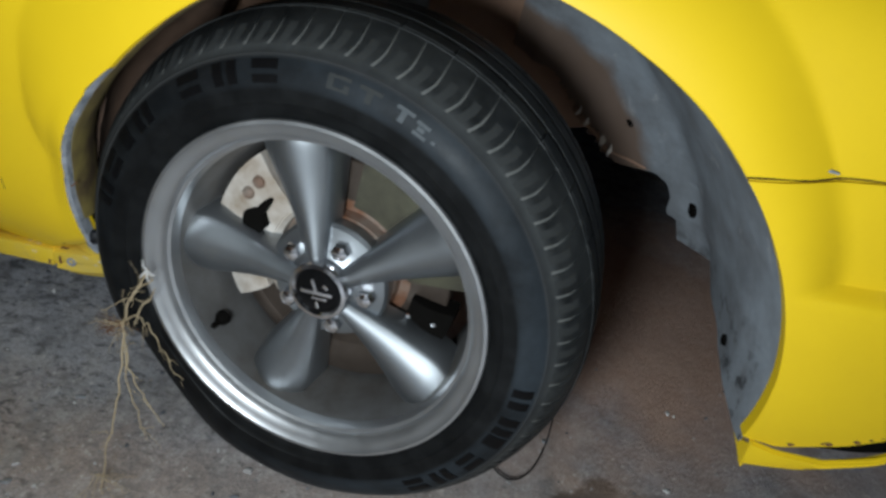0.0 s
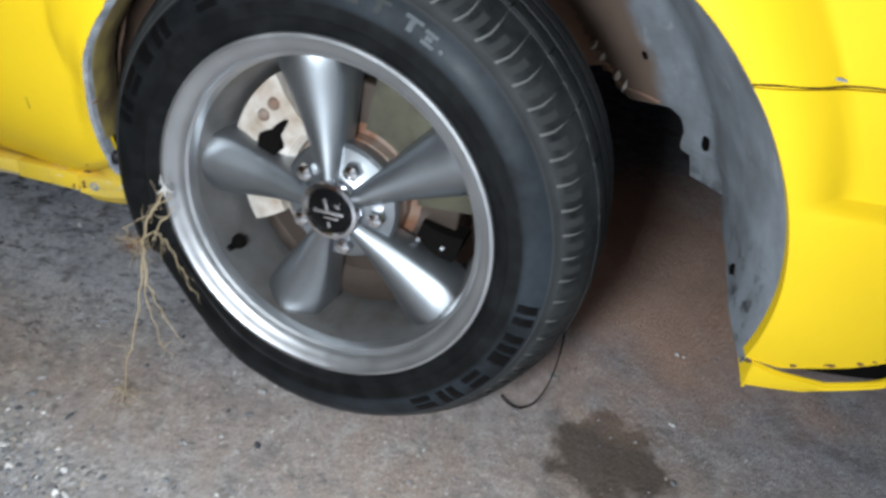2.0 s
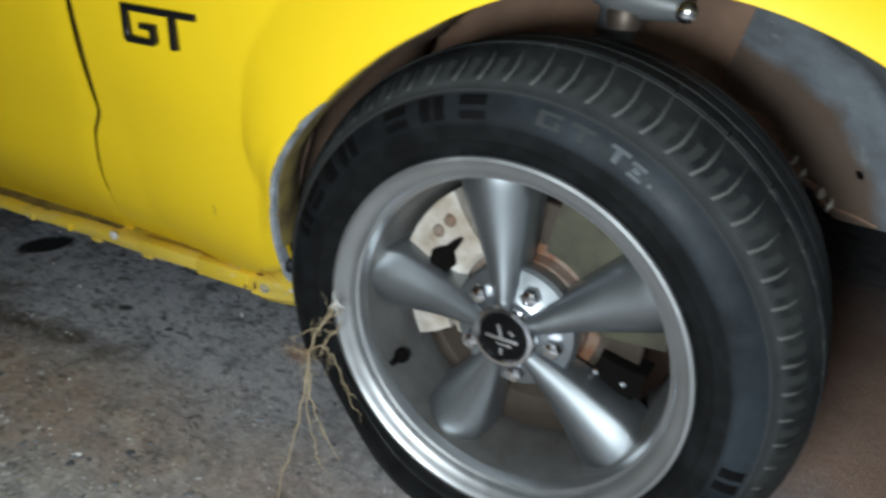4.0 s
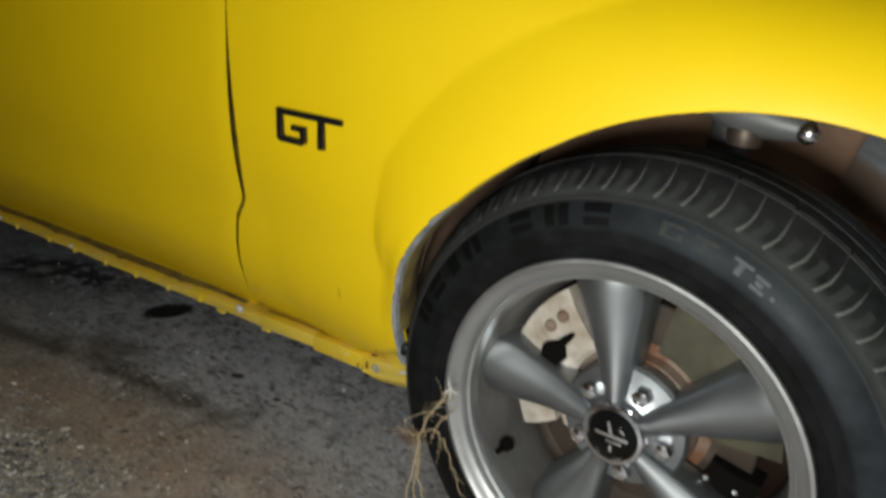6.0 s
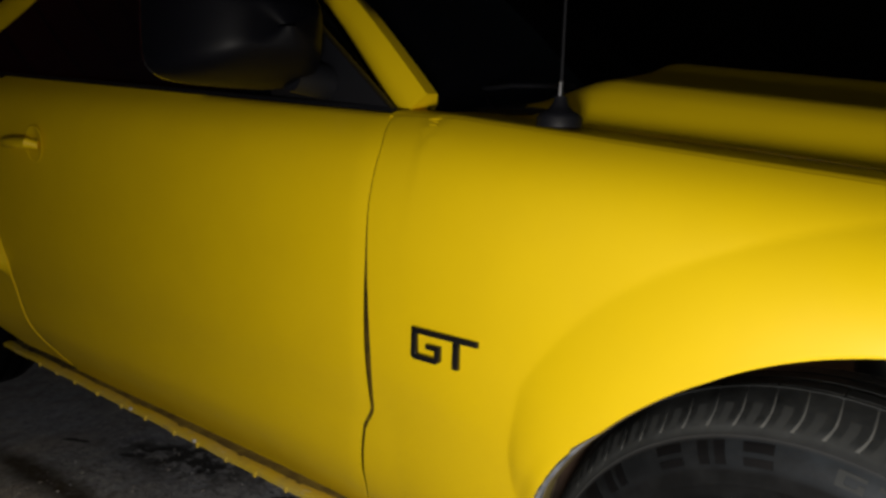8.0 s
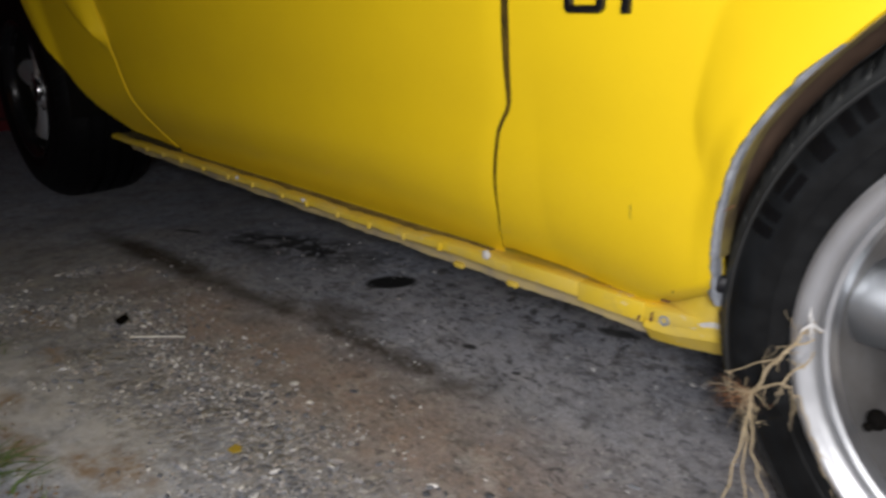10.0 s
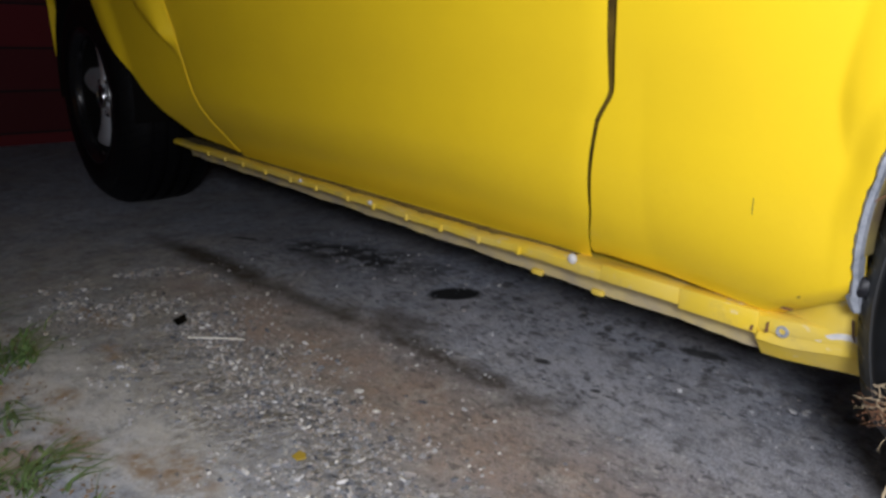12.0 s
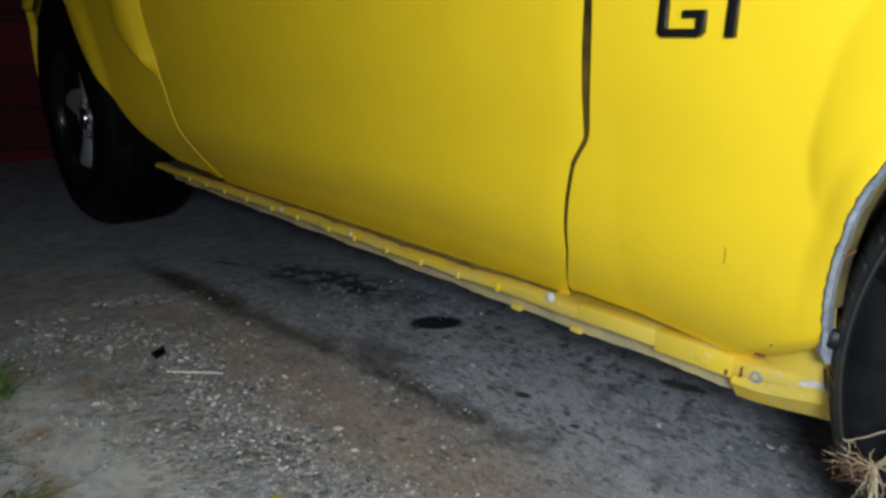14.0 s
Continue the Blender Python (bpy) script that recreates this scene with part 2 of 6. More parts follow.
    m = Mat("olive_metal", (0.16, 0.15, 0.09), 0.6, 0.2)
    m.set("Base Color", m.mix(m.ramp(m.noise(20, 5), (0.4, 0.0), (0.7, 1.0)), (0.075, 0.072, 0.045), (0.03, 0.025, 0.018)))
    mats["olive"] = m.m
    m = Mat("strut_grey", (0.13, 0.135, 0.14), 0.5, 0.3)
    mats["strut"] = m.m
    m = Mat("reflector", (0.92, 0.92, 0.90), 0.15)
    mats["reflector"] = m.m
    m = Mat("dark_glass", (0.004, 0.004, 0.006), 0.04)
    mats["glass"] = m.m
    m = Mat("dry_root", (0.40, 0.30, 0.15), 0.85)
    m.set("Base Color", m.mix(m.noise(60, 4), (0.26, 0.19, 0.10), (0.52, 0.43, 0.29)))
    mats["root"] = m.m
    m = Mat("root_soil", (0.15, 0.07, 0.033), 0.95)
    mats["soil"] = m.m
    m = Mat("grass", (0.07, 0.11, 0.03), 0.7)
    m.set("Base Color", m.mix(m.noise(25, 3), (0.05, 0.15, 0.03), (0.20, 0.24, 0.09)))
    mats["grass"] = m.m
    m = Mat("dead_leaf", (0.20, 0.10, 0.04), 0.85)
    m.set("Base Color", m.mix(m.noise(20, 4), (0.12, 0.08, 0.05), (0.30, 0.21, 0.13)))
    mats["leaf"] = m.m
    m = Mat("pebble", (0.3, 0.3, 0.3), 0.75)
    g = m.n.new("ShaderNodeNewGeometry").outputs["Random Per Island"]
    m.set("Base Color", m.ramp(g, (0.0, (0.06, 0.065, 0.08)), (0.30, (0.22, 0.23, 0.25)), (0.55, (0.34, 0.30, 0.27)), (0.86, (0.42, 0.42, 0.43)), (1.0, (0.80, 0.79, 0.78))))
    m.bump(m.noise(200, 3), 0.3, 0.001)
    mats["pebble"] = m.m
    m = Mat("pale_stone", (0.6, 0.6, 0.58), 0.8)
    m.set("Base Color", m.mix(m.noise(150, 4), (0.42, 0.42, 0.42), (0.72, 0.71, 0.69)))
    mats["stone"] = m.m
    m = Mat("straw", (0.86, 0.84, 0.76), 0.7)
    mats["straw"] = m.m
    m = Mat("red_brick", (0.24, 0.06, 0.045), 0.85)
    b = m.n.new("ShaderNodeTexBrick")
    b.inputs["Scale"].default_value = 1.0
    b.inputs["Brick Width"].default_value = 0.22
    b.inputs["Row Height"].default_value = 0.075
    b.inputs["Mortar Size"].default_value = 0.006
    b.inputs["Color1"].default_value = (0.13, 0.008, 0.012, 1)
    b.inputs["Color2"].default_value = (0.06, 0.004, 0.007, 1)
    b.inputs["Mortar"].default_value = (0.012, 0.005, 0.006, 1)
    mp = m.n.new("ShaderNodeMapping")
    mp.inputs["Rotation"].default_value = (radians(90), 0, radians(90))
    m.l.new(m.where, mp.inputs["Vector"])
    m.l.new(mp.outputs[0], b.inputs["Vector"])
    m.set("Base Color", b.outputs["Color"])
    m.bump(b.outputs["Fac"], -0.6, 0.008)
    mats["brick"] = m.m

    # worn concrete: smooth blue-grey slab, a band of bared grit, brown washed dirt, oil marks, a damp patch
    m = Mat("worn_concrete", (0.2, 0.2, 0.2), 0.88)
    fine = m.noise(230, 4, 0.7)
    mid = m.noise(34, 6, 0.68)
    broad = m.noise(3.2, 6, 0.6)
    c = m.mix(m.ramp(mid, (0.32, 0.0), (0.68, 1.0)), (0.240, 0.262, 0.318), (0.500, 0.540, 0.635))
    c = m.mix(m.ramp(broad, (0.45, 0.0), (0.66, 0.5)), c, (0.36, 0.325, 0.29))
    c = m.mix(m.math("MULTIPLY", m.spot(-0.72, 0.22, 0.75, 0.24, 0, 0.5, 6, 0.7), m.ramp(m.noise(8, 6, 0.65), (0.35, 0.35), (0.6, 0.9))), c, (0.66, 0.655, 0.70))
    # brown dirt along the drive
    dirt = m.math("MULTIPLY", m.spot(-0.85, -0.07, 1.15, 0.19, 2, 0.55, 6, 0.7), m.ramp(m.noise(20, 6, 0.7), (0.3, 0.65), (0.65, 1.0)))
    c = m.mix(dirt, c, (0.385, 0.288, 0.243))
    dirt = m.math("MULTIPLY", m.spot(0.35, -0.10, 0.75, 0.22, 0, 0.5, 6, 0.7), m.ramp(m.noise(15, 6, 0.7), (0.35, 0.3), (0.65, 0.9)))
    c = m.mix(dirt, c, (0.39, 0.315, 0.265))
    front = m.math("MULTIPLY", m.spot(0.40, -0.15, 0.95, 0.70, 0, 0.4, 5, 0.7), m.ramp(m.noise(9, 6, 0.7), (0.32, 0.60), (0.62, 0.96)))
    c = m.mix(front, c, (0.41, 0.320, 0.262))
    # cloudy mottling of the slab
    c = m.mix(m.ramp(m.noise(13, 7, 0.72), (0.36, 0.72), (0.50, 0.0)), c, (0.190, 0.182, 0.182))
    c = m.mix(m.ramp(m.noise(17, 7, 0.70, (1.2, 0.8, 1)), (0.50, 0.0), (0.66, 0.45)), c, (0.62, 0.60, 0.59))
    # bared grit
    band = m.math("ADD", m.spot(-1.05, -0.27, 0.85, 0.165, 4, 0.6, 7, 0.6), m.spot(0.05, -0.34, 0.75, 0.22, 0, 0.6, 7, 0.6))
    stones = m.cells(85, "F1", "Color", 0.012)
    grit = m.ramp(stones, (0.05, (0.07, 0.075, 0.09)), (0.30, (0.24, 0.25, 0.275)), (0.55, (0.36, 0.35, 0.34)), (0.80, (0.45, 0.45, 0.46)), (0.97, (0.88, 0.87, 0.86)))
    gaps = m.ramp(m.cells(85, "DISTANCE_TO_EDGE", "Distance", 0.012), (0.02, 1.0), (0.12, 0.0))
    grit = m.mix(m.math("MULTIPLY", gaps, 0.7), grit, (0.24, 0.215, 0.20))
    grit_at = m.math("MULTIPLY", band, m.ramp(m.noise(12, 6, 0.7), (0.36, 0.10), (0.56, 1.0)))
    c = m.mix(grit_at, c, grit)
    c = m.mix(m.math("MULTIPLY", m.ramp(fine, (0.38, 0.6), (0.6, 0.0)), 0.7), c, (0.15, 0.145, 0.14))
    specks = m.ramp(m.cells(48, "F1", "Distance", 0.02), (0.10, 1.0), (0.16, 0.0))
    c = m.mix(m.math("MULTIPLY", specks, m.ramp(m.noise(9, 3), (0.5, 0.0), (0.62, 0.8))), c, (0.74, 0.73, 0.71))
    lumps = m.noise(105, 4, 0.7)
    c = m.mix(m.ramp(lumps, (0.60, 0.0), (0.70, 0.65)), c, (0.70, 0.67, 0.64))
    c = m.mix(m.ramp(lumps, (0.32, 0.6), (0.42, 0.0)), c, (0.13, 0.12, 0.115))
    # small dark flecks and pits over the slab
    flecks = m.ramp(m.noise(75, 5, 0.72, (0.7, 1.3, 1)), (0.54, 0.0), (0.62, 0.85))
    c = m.mix(m.math("MULTIPLY", flecks, m.math("MULTIPLY", m.ramp(m.noise(5, 4), (0.36, 0.2), (0.6, 1.0)), m.math("ADD", m.spot(-1.1, 0.2, 1.3, 0.7, 0, 0.4, 4, 0.5), 0.3))), c, (0.075, 0.075, 0.08))
    pits = m.ramp(m.noise(42, 5, 0.66, (0.8, 1.3, 1)), (0.55, 0.0), (0.63, 0.75))
    c = m.mix(m.math("MULTIPLY", pits, m.spot(-1.0, 0.20, 1.3, 0.30, 0, 0.5, 6, 0.6)), c, (0.09, 0.088, 0.09))
    # pale clean slab by the verge
    c = m.mix(m.math("MULTIPLY", m.spot(-1.16, -0.45, 0.55, 0.11, 8, 0.5, 10, 0.5), m.ramp(m.noise(26, 7, 0.72), (0.36, 0.10), (0.56, 0.62))), c, (0.64, 0.635, 0.62))
    # brown soil of the verge
    soil = m.spot(-1.6, -0.87, 1.7, 0.36, 2, 0.55, 9, 0.3)
    c = m.mix(soil, c, m.mix(m.noise(40, 6), (0.21, 0.145, 0.09), (0.48, 0.36, 0.24)))
    for x, y, rx, ry in ((-0.93, -0.44, 0.10, 0.030), (-1.52, -0.335, 0.14, 0.020), (-1.32, -0.365, 0.05, 0.025), (-1.20, -0.475, 0.05, 0.03), (-1.06, -0.49, 0.09, 0.03), (-0.89, -0.40, 0.11, 0.03)):
        c = m.mix(m.math("MULTIPLY", m.spot(x, y, rx, ry, 5, 0.9, 30, 0.8), m.ramp(m.noise(55, 6, 0.75), (0.38, 0.15), (0.58, 0.95))), c, (0.29, 0.205, 0.13))
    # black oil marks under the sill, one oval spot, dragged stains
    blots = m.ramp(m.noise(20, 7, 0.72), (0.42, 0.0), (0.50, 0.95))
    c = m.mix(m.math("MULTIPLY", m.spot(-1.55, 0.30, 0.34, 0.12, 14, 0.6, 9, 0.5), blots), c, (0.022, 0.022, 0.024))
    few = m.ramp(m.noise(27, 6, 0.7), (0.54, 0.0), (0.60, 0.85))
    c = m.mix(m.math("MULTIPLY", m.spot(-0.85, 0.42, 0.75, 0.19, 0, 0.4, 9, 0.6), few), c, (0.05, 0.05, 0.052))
    for x, y, rx, ry in ((-1.955, 0.178, 0.035, 0.014), (-1.915, 0.190, 0.04, 0.012), (-0.651, 0.453, 0.045, 0.022), (-0.818, 0.204, 0.02, 0.012), (-0.692, 0.19, 0.011, 0.009), (-1.70, 0.22, 0.04, 0.018)):
        c = m.mix(m.math("MULTIPLY", m.spot(x, y, rx, ry, 20, 0.3, 40, 0.3), 0.9), c, (0.025, 0.025, 0.026))
    c = m.mix(m.spot(-1.167, 0.31, 0.075, 0.045, 58, 0.12, 25, 0.12), c, (0.004, 0.004, 0.005))
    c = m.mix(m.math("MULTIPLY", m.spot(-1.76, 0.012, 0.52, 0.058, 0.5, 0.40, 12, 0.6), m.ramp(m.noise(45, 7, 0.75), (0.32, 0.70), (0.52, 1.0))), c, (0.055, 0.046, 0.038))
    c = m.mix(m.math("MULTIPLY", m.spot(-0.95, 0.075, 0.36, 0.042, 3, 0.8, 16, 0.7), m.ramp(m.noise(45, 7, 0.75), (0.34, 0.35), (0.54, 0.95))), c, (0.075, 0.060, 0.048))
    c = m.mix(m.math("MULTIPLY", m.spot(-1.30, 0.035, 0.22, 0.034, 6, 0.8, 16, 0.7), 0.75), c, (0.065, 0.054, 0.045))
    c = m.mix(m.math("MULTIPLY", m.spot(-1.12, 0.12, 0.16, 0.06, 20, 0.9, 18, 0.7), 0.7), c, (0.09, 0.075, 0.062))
    wet = m.spot(0.447, 0.058, 0.112, 0.100, 20, 0.60, 18, 0.14)
    c = m.mix(m.math("MULTIPLY", wet, 0.85), c, (0.080, 0.060, 0.044))
    # ground below the car, paler red-brown to lift the shadow on it
    under = m.spot(0.50, 0.66, 0.62, 0.56, 0, 0.4, 5, 0.4)
    c = m.mix(m.math("MULTIPLY", under, 0.75), c, (0.60, 0.38, 0.27))
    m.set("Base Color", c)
    h = m.mix(0.3, m.mix(0.5, fine, lumps), mid)
    h = m.mix(m.math("MULTIPLY", grit_at, 0.7), h, m.ramp(m.cells(85, "F1", "Distance", 0.012), (0.0, 1.0), (0.7, 0.0)))
    m.bump(h, 0.9, 0.006)
    mats["ground"] = m.m
    return mats


MATS = make_materials()


# ---------------------------------------------------------------- small mesh helpers
def mesh_of(name, verts, faces, smooth=True):
    me = bpy.data.meshes.new(name)
    me.from_pydata([tuple(v) for v in verts], [], [tuple(f) for f in faces])
    me.update()
    if smooth:
        me.polygons.foreach_set("use_smooth", [True] * len(me.polygons))
    return me


def fix_normals(me):
    bm = bmesh.new()
    bm.from_mesh(me)
    bmesh.ops.recalc_face_normals(bm, faces=bm.faces)
    bm.to_mesh(me)
    bm.free()


def part(name, geo, material, parent=None, label="", at=None, smooth=True, sharp=35.0):
    """One mesh object under a thing or a part; geo is (verts, faces)."""
    me = mesh_of(name, *geo, smooth=smooth)
    fix_normals(me)
    if smooth and sharp:
        me.set_sharp_from_angle(angle=radians(sharp))
    me.materials.append(MATS[material])
    ob = new(name, me)
    if parent is not None:
        ob.parent = parent
    if at is not None:
        ob.matrix_basis = at
    return tagged(ob, label)


def join(*geos):
    verts, faces = [], []
    for v, f in geos:
        n = len(verts)
        verts += [tuple(p) for p in v]
        faces += [tuple(i + n for i in q) for q in f]
    return verts, faces


def moved(geo, m):
    return [tuple(m @ Vector(v)) for v in geo[0]], geo[1]


def grid_faces(rows, cols, wrap=False):
    faces = []
    for i in range(rows - 1):
        for j in range(cols if wrap else cols - 1):
            k = (j + 1) % cols
            faces.append((i * cols + j, i * cols + k, (i + 1) * cols + k, (i + 1) * cols + j))
    return faces


def sheet(points, back):
    """A solid sheet from a grid of front points and the same grid of back points."""
    rows, cols = points.shape[:2]
    n = rows * cols
    verts = [tuple(p) for p in points.reshape(-1, 3)] + [tuple(p) for p in back.reshape(-1, 3)]
    front = grid_faces(rows, cols)
    faces = front + [tuple(i + n for i in reversed(f)) for f in front]
    rim = [j for j in range(cols)] + [i * cols + cols - 1 for i in range(1, rows)]
    rim += [(rows - 1) * cols + j for j in range(cols - 2, -1, -1)] + [i * cols for i in range(rows - 2, 0, -1)]
    for a, b in zip(rim, rim[1:] + rim[:1]):
        faces.append((a, b, b + n, a + n))
    return verts, faces


def revolve(profile, steps, start=0.0, end=360.0):
    """Turn (radius, out) pairs round the local Y axis; out points to -Y."""
    whole = abs(end - start) >= 359.9
    count = steps if whole else steps + 1
    verts = []
    for r, o in profile:
        for k in range(count):
            a = radians(start + (end - start) * k / steps)
            verts.append((r * math.cos(a), -o, r * math.sin(a)))
    return verts, grid_faces(len(profile), count, whole)


def tube(points, radii, sides=7):
    """A round tube along points, with closed ends."""
    pts = [Vector(p) for p in points]
    verts, faces = [], []
    side = Vector((0.31, 0.77, 0.55))
    for i, p in enumerate(pts):
        d = (pts[min(i + 1, len(pts) - 1)] - pts[max(i - 1, 0)]).normalized()
        u = d.cross(side).normalized()
        w = d.cross(u)
        r = radii[i] if isinstance(radii, (list, tuple)) else radii
        for k in range(sides):
            a = 2 * math.pi * k / sides
            verts.append(p + r * (math.cos(a) * u + math.sin(a) * w))
    faces = grid_faces(len(pts), sides, True)
    faces.append(tuple(range(sides)))
    faces.append(tuple(range(len(verts) - sides, len(verts)))[::-1])
    return verts, faces


def block(x0, y0, z0, x1, y1, z1, bevel=0.003):
    """A box with bevelled edges."""
    bm = bmesh.new()
    bmesh.ops.create_cube(bm, size=1.0)
    for v in bm.verts:
        v.co = Vector(((x0 + x1) / 2 + v.co.x * (x1 - x0), (y0 + y1) / 2 + v.co.y * (y1 - y0), (z0 + z1) / 2 + v.co.z * (z1 - z0)))
    if bevel:
        bmesh.ops.bevel(bm, geom=list(bm.edges), offset=bevel, segments=2, affect="EDGES", profile=0.5)
    bm.verts.index_update()
    geo = [tuple(v.co) for v in bm.verts], [tuple(v.index for v in f.verts) for f in bm.faces]
    bm.free()
    return geo


def prism(outline, y0, y1, bevel=0.0):
    """An outline of (x, z) pushed from y0 to y1."""
    bm = bmesh.new()
    vs = [bm.verts.new((x, y0, z)) for x, z in outline]
    f = bm.faces.new(vs)
    got = bmesh.ops.extrude_face_region(bm, geom=[f])
    for v in got["geom"]:
        if isinstance(v, bmesh.types.BMVert):
            v.co.y = y1
    if bevel:
        bmesh.ops.bevel(bm, geom=list(bm.edges), offset=bevel, segments=2, affect="EDGES", profile=0.5)
    bm.verts.index_update()
    geo = [tuple(v.co) for v in bm.verts], [tuple(v.index for v in f.verts) for f in bm.faces]
    bm.free()
    return geo


def smooth01(t):
    t = np.clip(t, 0, 1)
    return t * t * (3 - 2 * t)


# ---------------------------------------------------------------- the car's shape
MID = 0.90                      # the car's centre line
ARCH_X, ARCH_Z, ARCH_R = 0.130, 0.335, 0.404
REAR_X, REAR_Z, REAR_R = -2.72, 0.345, 0.415
REAR_GAP_Z = [0.25, 0.30, 0.36, 0.44, 0.495, 0.54, 0.62, 0.8, 1.05]
REAR_GAP_X = [-1.815, -1.832, -1.852, -1.880, -1.893, -1.888, -1.915, -1.970, -2.030]


def arch_rad(a):
    """Radius of the front wheel opening at an angle; pushed out of round low down at the back."""
    return np.interp(a, [-12, 5, 16, 29, 40, 50, 62, 75, 90, 105, 125, 135, 145, 150, 159, 165, 172, 190],
                     [0.414, 0.413, 0.408, 0.402, 0.398, 0.397, 0.394, 0.395, 0.397, 0.399, 0.402, 0.408, 0.417, 0.424, 0.4345, 0.438, 0.438, 0.438])


def arch_x(z):
    """The front edge of the opening at a height."""
    a = np.linspace(-12, 80, 93)
    r = arch_rad(a)
    return float(np.interp(z, ARCH_Z + r * np.sin(np.radians(a)), ARCH_X + r * np.cos(np.radians(a))))


def top_of(x):
    """The height of the belt line and of the fender's upper edge."""
    x = np.asarray(x, float)
    return np.where(x < -0.535, 0.9335 - 0.060 * (x + 0.60), 0.9335 - 0.105 * (x + 0.54) - 0.10 * np.maximum(x - 0.1, 0) ** 2)


def curve(v, at, values):
    """A smooth curve through the points given, flat beyond its ends."""
    at, values = np.asarray(at, float), np.asarray(values, float)
    slope = np.gradient(values, at)
    v = np.clip(v, at[0], at[-1])
    i = np.clip(np.searchsorted(at, v, side="right") - 1, 0, len(at) - 2)
    h = at[i + 1] - at[i]
    t = (v - at[i]) / h
    return (values[i] * (1 + 2 * t) + h * slope[i] * t) * (1 - t) ** 2 + (values[i + 1] * (3 - 2 * t) + h * slope[i + 1] * (t - 1)) * t * t


def side(x, z):
    """How far in (y) the outside of the body lies."""
    x, z = np.asarray(x, float), np.asarray(z, float)
    low = curve(z, [0.20, 0.238, 0.252, 0.268, 0.29, 0.33, 0.38, 0.46, 0.55, 0.64], [0.110, 0.096, 0.088, 0.074, 0.060, 0.044, 0.033, 0.022, 0.013, 0.010])
    # the flank leans in to a crease at the height of the gap's kink, then runs straight down
    flank = curve(z, [0.20, 0.234, 0.249, 0.266, 0.287, 0.313, 0.355, 0.43, 0.458, 0.472, 0.55, 0.62, 0.68], [0.138, 0.132, 0.121, 0.107, 0.0915, 0.0755, 0.0580, 0.0420, 0.039, 0.0365, 0.021, 0.012, 0.010])
    low = low + (flank - low) * np.interp(x, [-2.3, -1.9, -0.56, -0.33], [0.0, 1.0, 1.0, 0.0])
    low = 0.010 + (low - 0.010) * np.interp(x, [-0.25, 0.30], [1.0, 0.35])
    t = top_of(x) - z
    up = 0.083 * np.exp(-t / 0.052)
    along = curve(x, [-3.75, -3.55, -3.36, -3.2, -2.7, -2.2, -1.8, -1.2, -0.6, -0.3, 0.1, 0.45, 0.60, 0.75, 0.9, 1.0],
                      [0.50, 0.30, 0.10, 0.02, -0.012, -0.016, -0.012, -0.002, 0.0, -0.003, -0.010, -0.014, -0.010, 0.020, 0.11, 0.30])
    tuck = 0.014 * smooth01((0.385 - z) / 0.11) * np.interp(x, [-3.2, -2.4, -0.95, -0.62], [0.0, 1.0, 1.0, 0.0])
    y = low + up + along + tuck
    # flare round the front wheel, fading out low down behind it
    r = np.hypot(x - ARCH_X, z - ARCH_Z)
    turn = np.degrees(np.arctan2(z - ARCH_Z, x - ARCH_X)) % 360
    turn = np.where(turn > 270, turn - 360, turn)
    edge = np.interp(turn, [0, 20, 40, 60, 80, 98, 115, 123, 133, 150, 154, 161, 164, 168], [0.462, 0.462, 0.474, 0.496, 0.508, 0.513, 0.515, 0.520, 0.526, 0.528, 0.517, 0.502, 0.489, 0.470])
    inner = arch_rad(turn) + 0.006
    flare = np.sin(np.clip((edge - r) / (edge - inner), 0, 1) * math.pi / 2)
    fade = np.where(x < ARCH_X, smooth01((z - 0.42) / 0.08) * np.interp(x, [-0.25, 0.0, 0.13], [0.7, 0.85, 1.0]), 1.0)
    low_nose = np.where(x > 0.40, smooth01((0.492 - z) / 0.016), 0.0)
    y = y - 0.021 * np.maximum(flare * fade, low_nose * np.interp(x, [0.4, 0.7, 0.95], [1, 1, 0.2]))
    # the scraped edge behind the wheel is bent outwards
    y = y - 0.010 * np.exp(-((turn - 168) / 10.0) ** 2) * smooth01(1 - (r - arch_rad(turn)) / 0.035)
    # flare round the back wheel
    r = np.hypot(x - REAR_X, z - REAR_Z)
    y = y - 0.016 * smooth01((0.50 - r) / 0.07)
    # scooped air intake ahead of the back wheel
    gap = np.interp(z, REAR_GAP_Z, REAR_GAP_X)
    wide = 0.012 + 0.075 * smooth01((z - 0.49) / 0.13)
    y = y - 0.030 * smooth01((z - 0.485) / 0.06) * np.exp(-np.abs((x - gap + wide) / wide) ** 3 * 1.4) * smooth01((gap - x) / 0.02) * smooth01((0.80 - z) / 0.08)
    return y


def panel(xz, thick=0.006):
    """A sheet of body metal from a grid of (x, z)."""
    x, z = xz[..., 0], xz[..., 1]
    y = side(x, z)
    return np.stack([x, y, z], -1), np.stack([x, y + thick, z], -1)


def along_path(path, n):
    """n points evenly along a polyline of (x, z)."""
    p = np.array(path, float)
    s = np.r_[0, np.cumsum(np.hypot(*np.diff(p, axis=0).T))]
    t = np.linspace(0, s[-1], n)
    return np.stack([np.interp(t, s, p[:, 0]), np.interp(t, s, p[:, 1])], -1)


GAP_Z = [0.245, 0.275, 0.32, 0.4, 0.448, 0.48, 0.53, 0.62, 0.71, 0.8, 0.85, 0.88, 0.9, 0.95]
GAP_X = [-0.6788, -0.6656, -0.6457, -0.6331, -0.6242, -0.6042, -0.6036, -0.601, -0.602, -0.604, -0.603, -0.604, -0.61, -0.632]


def front_gap(z):
    return np.interp(z, GAP_Z, GAP_X)


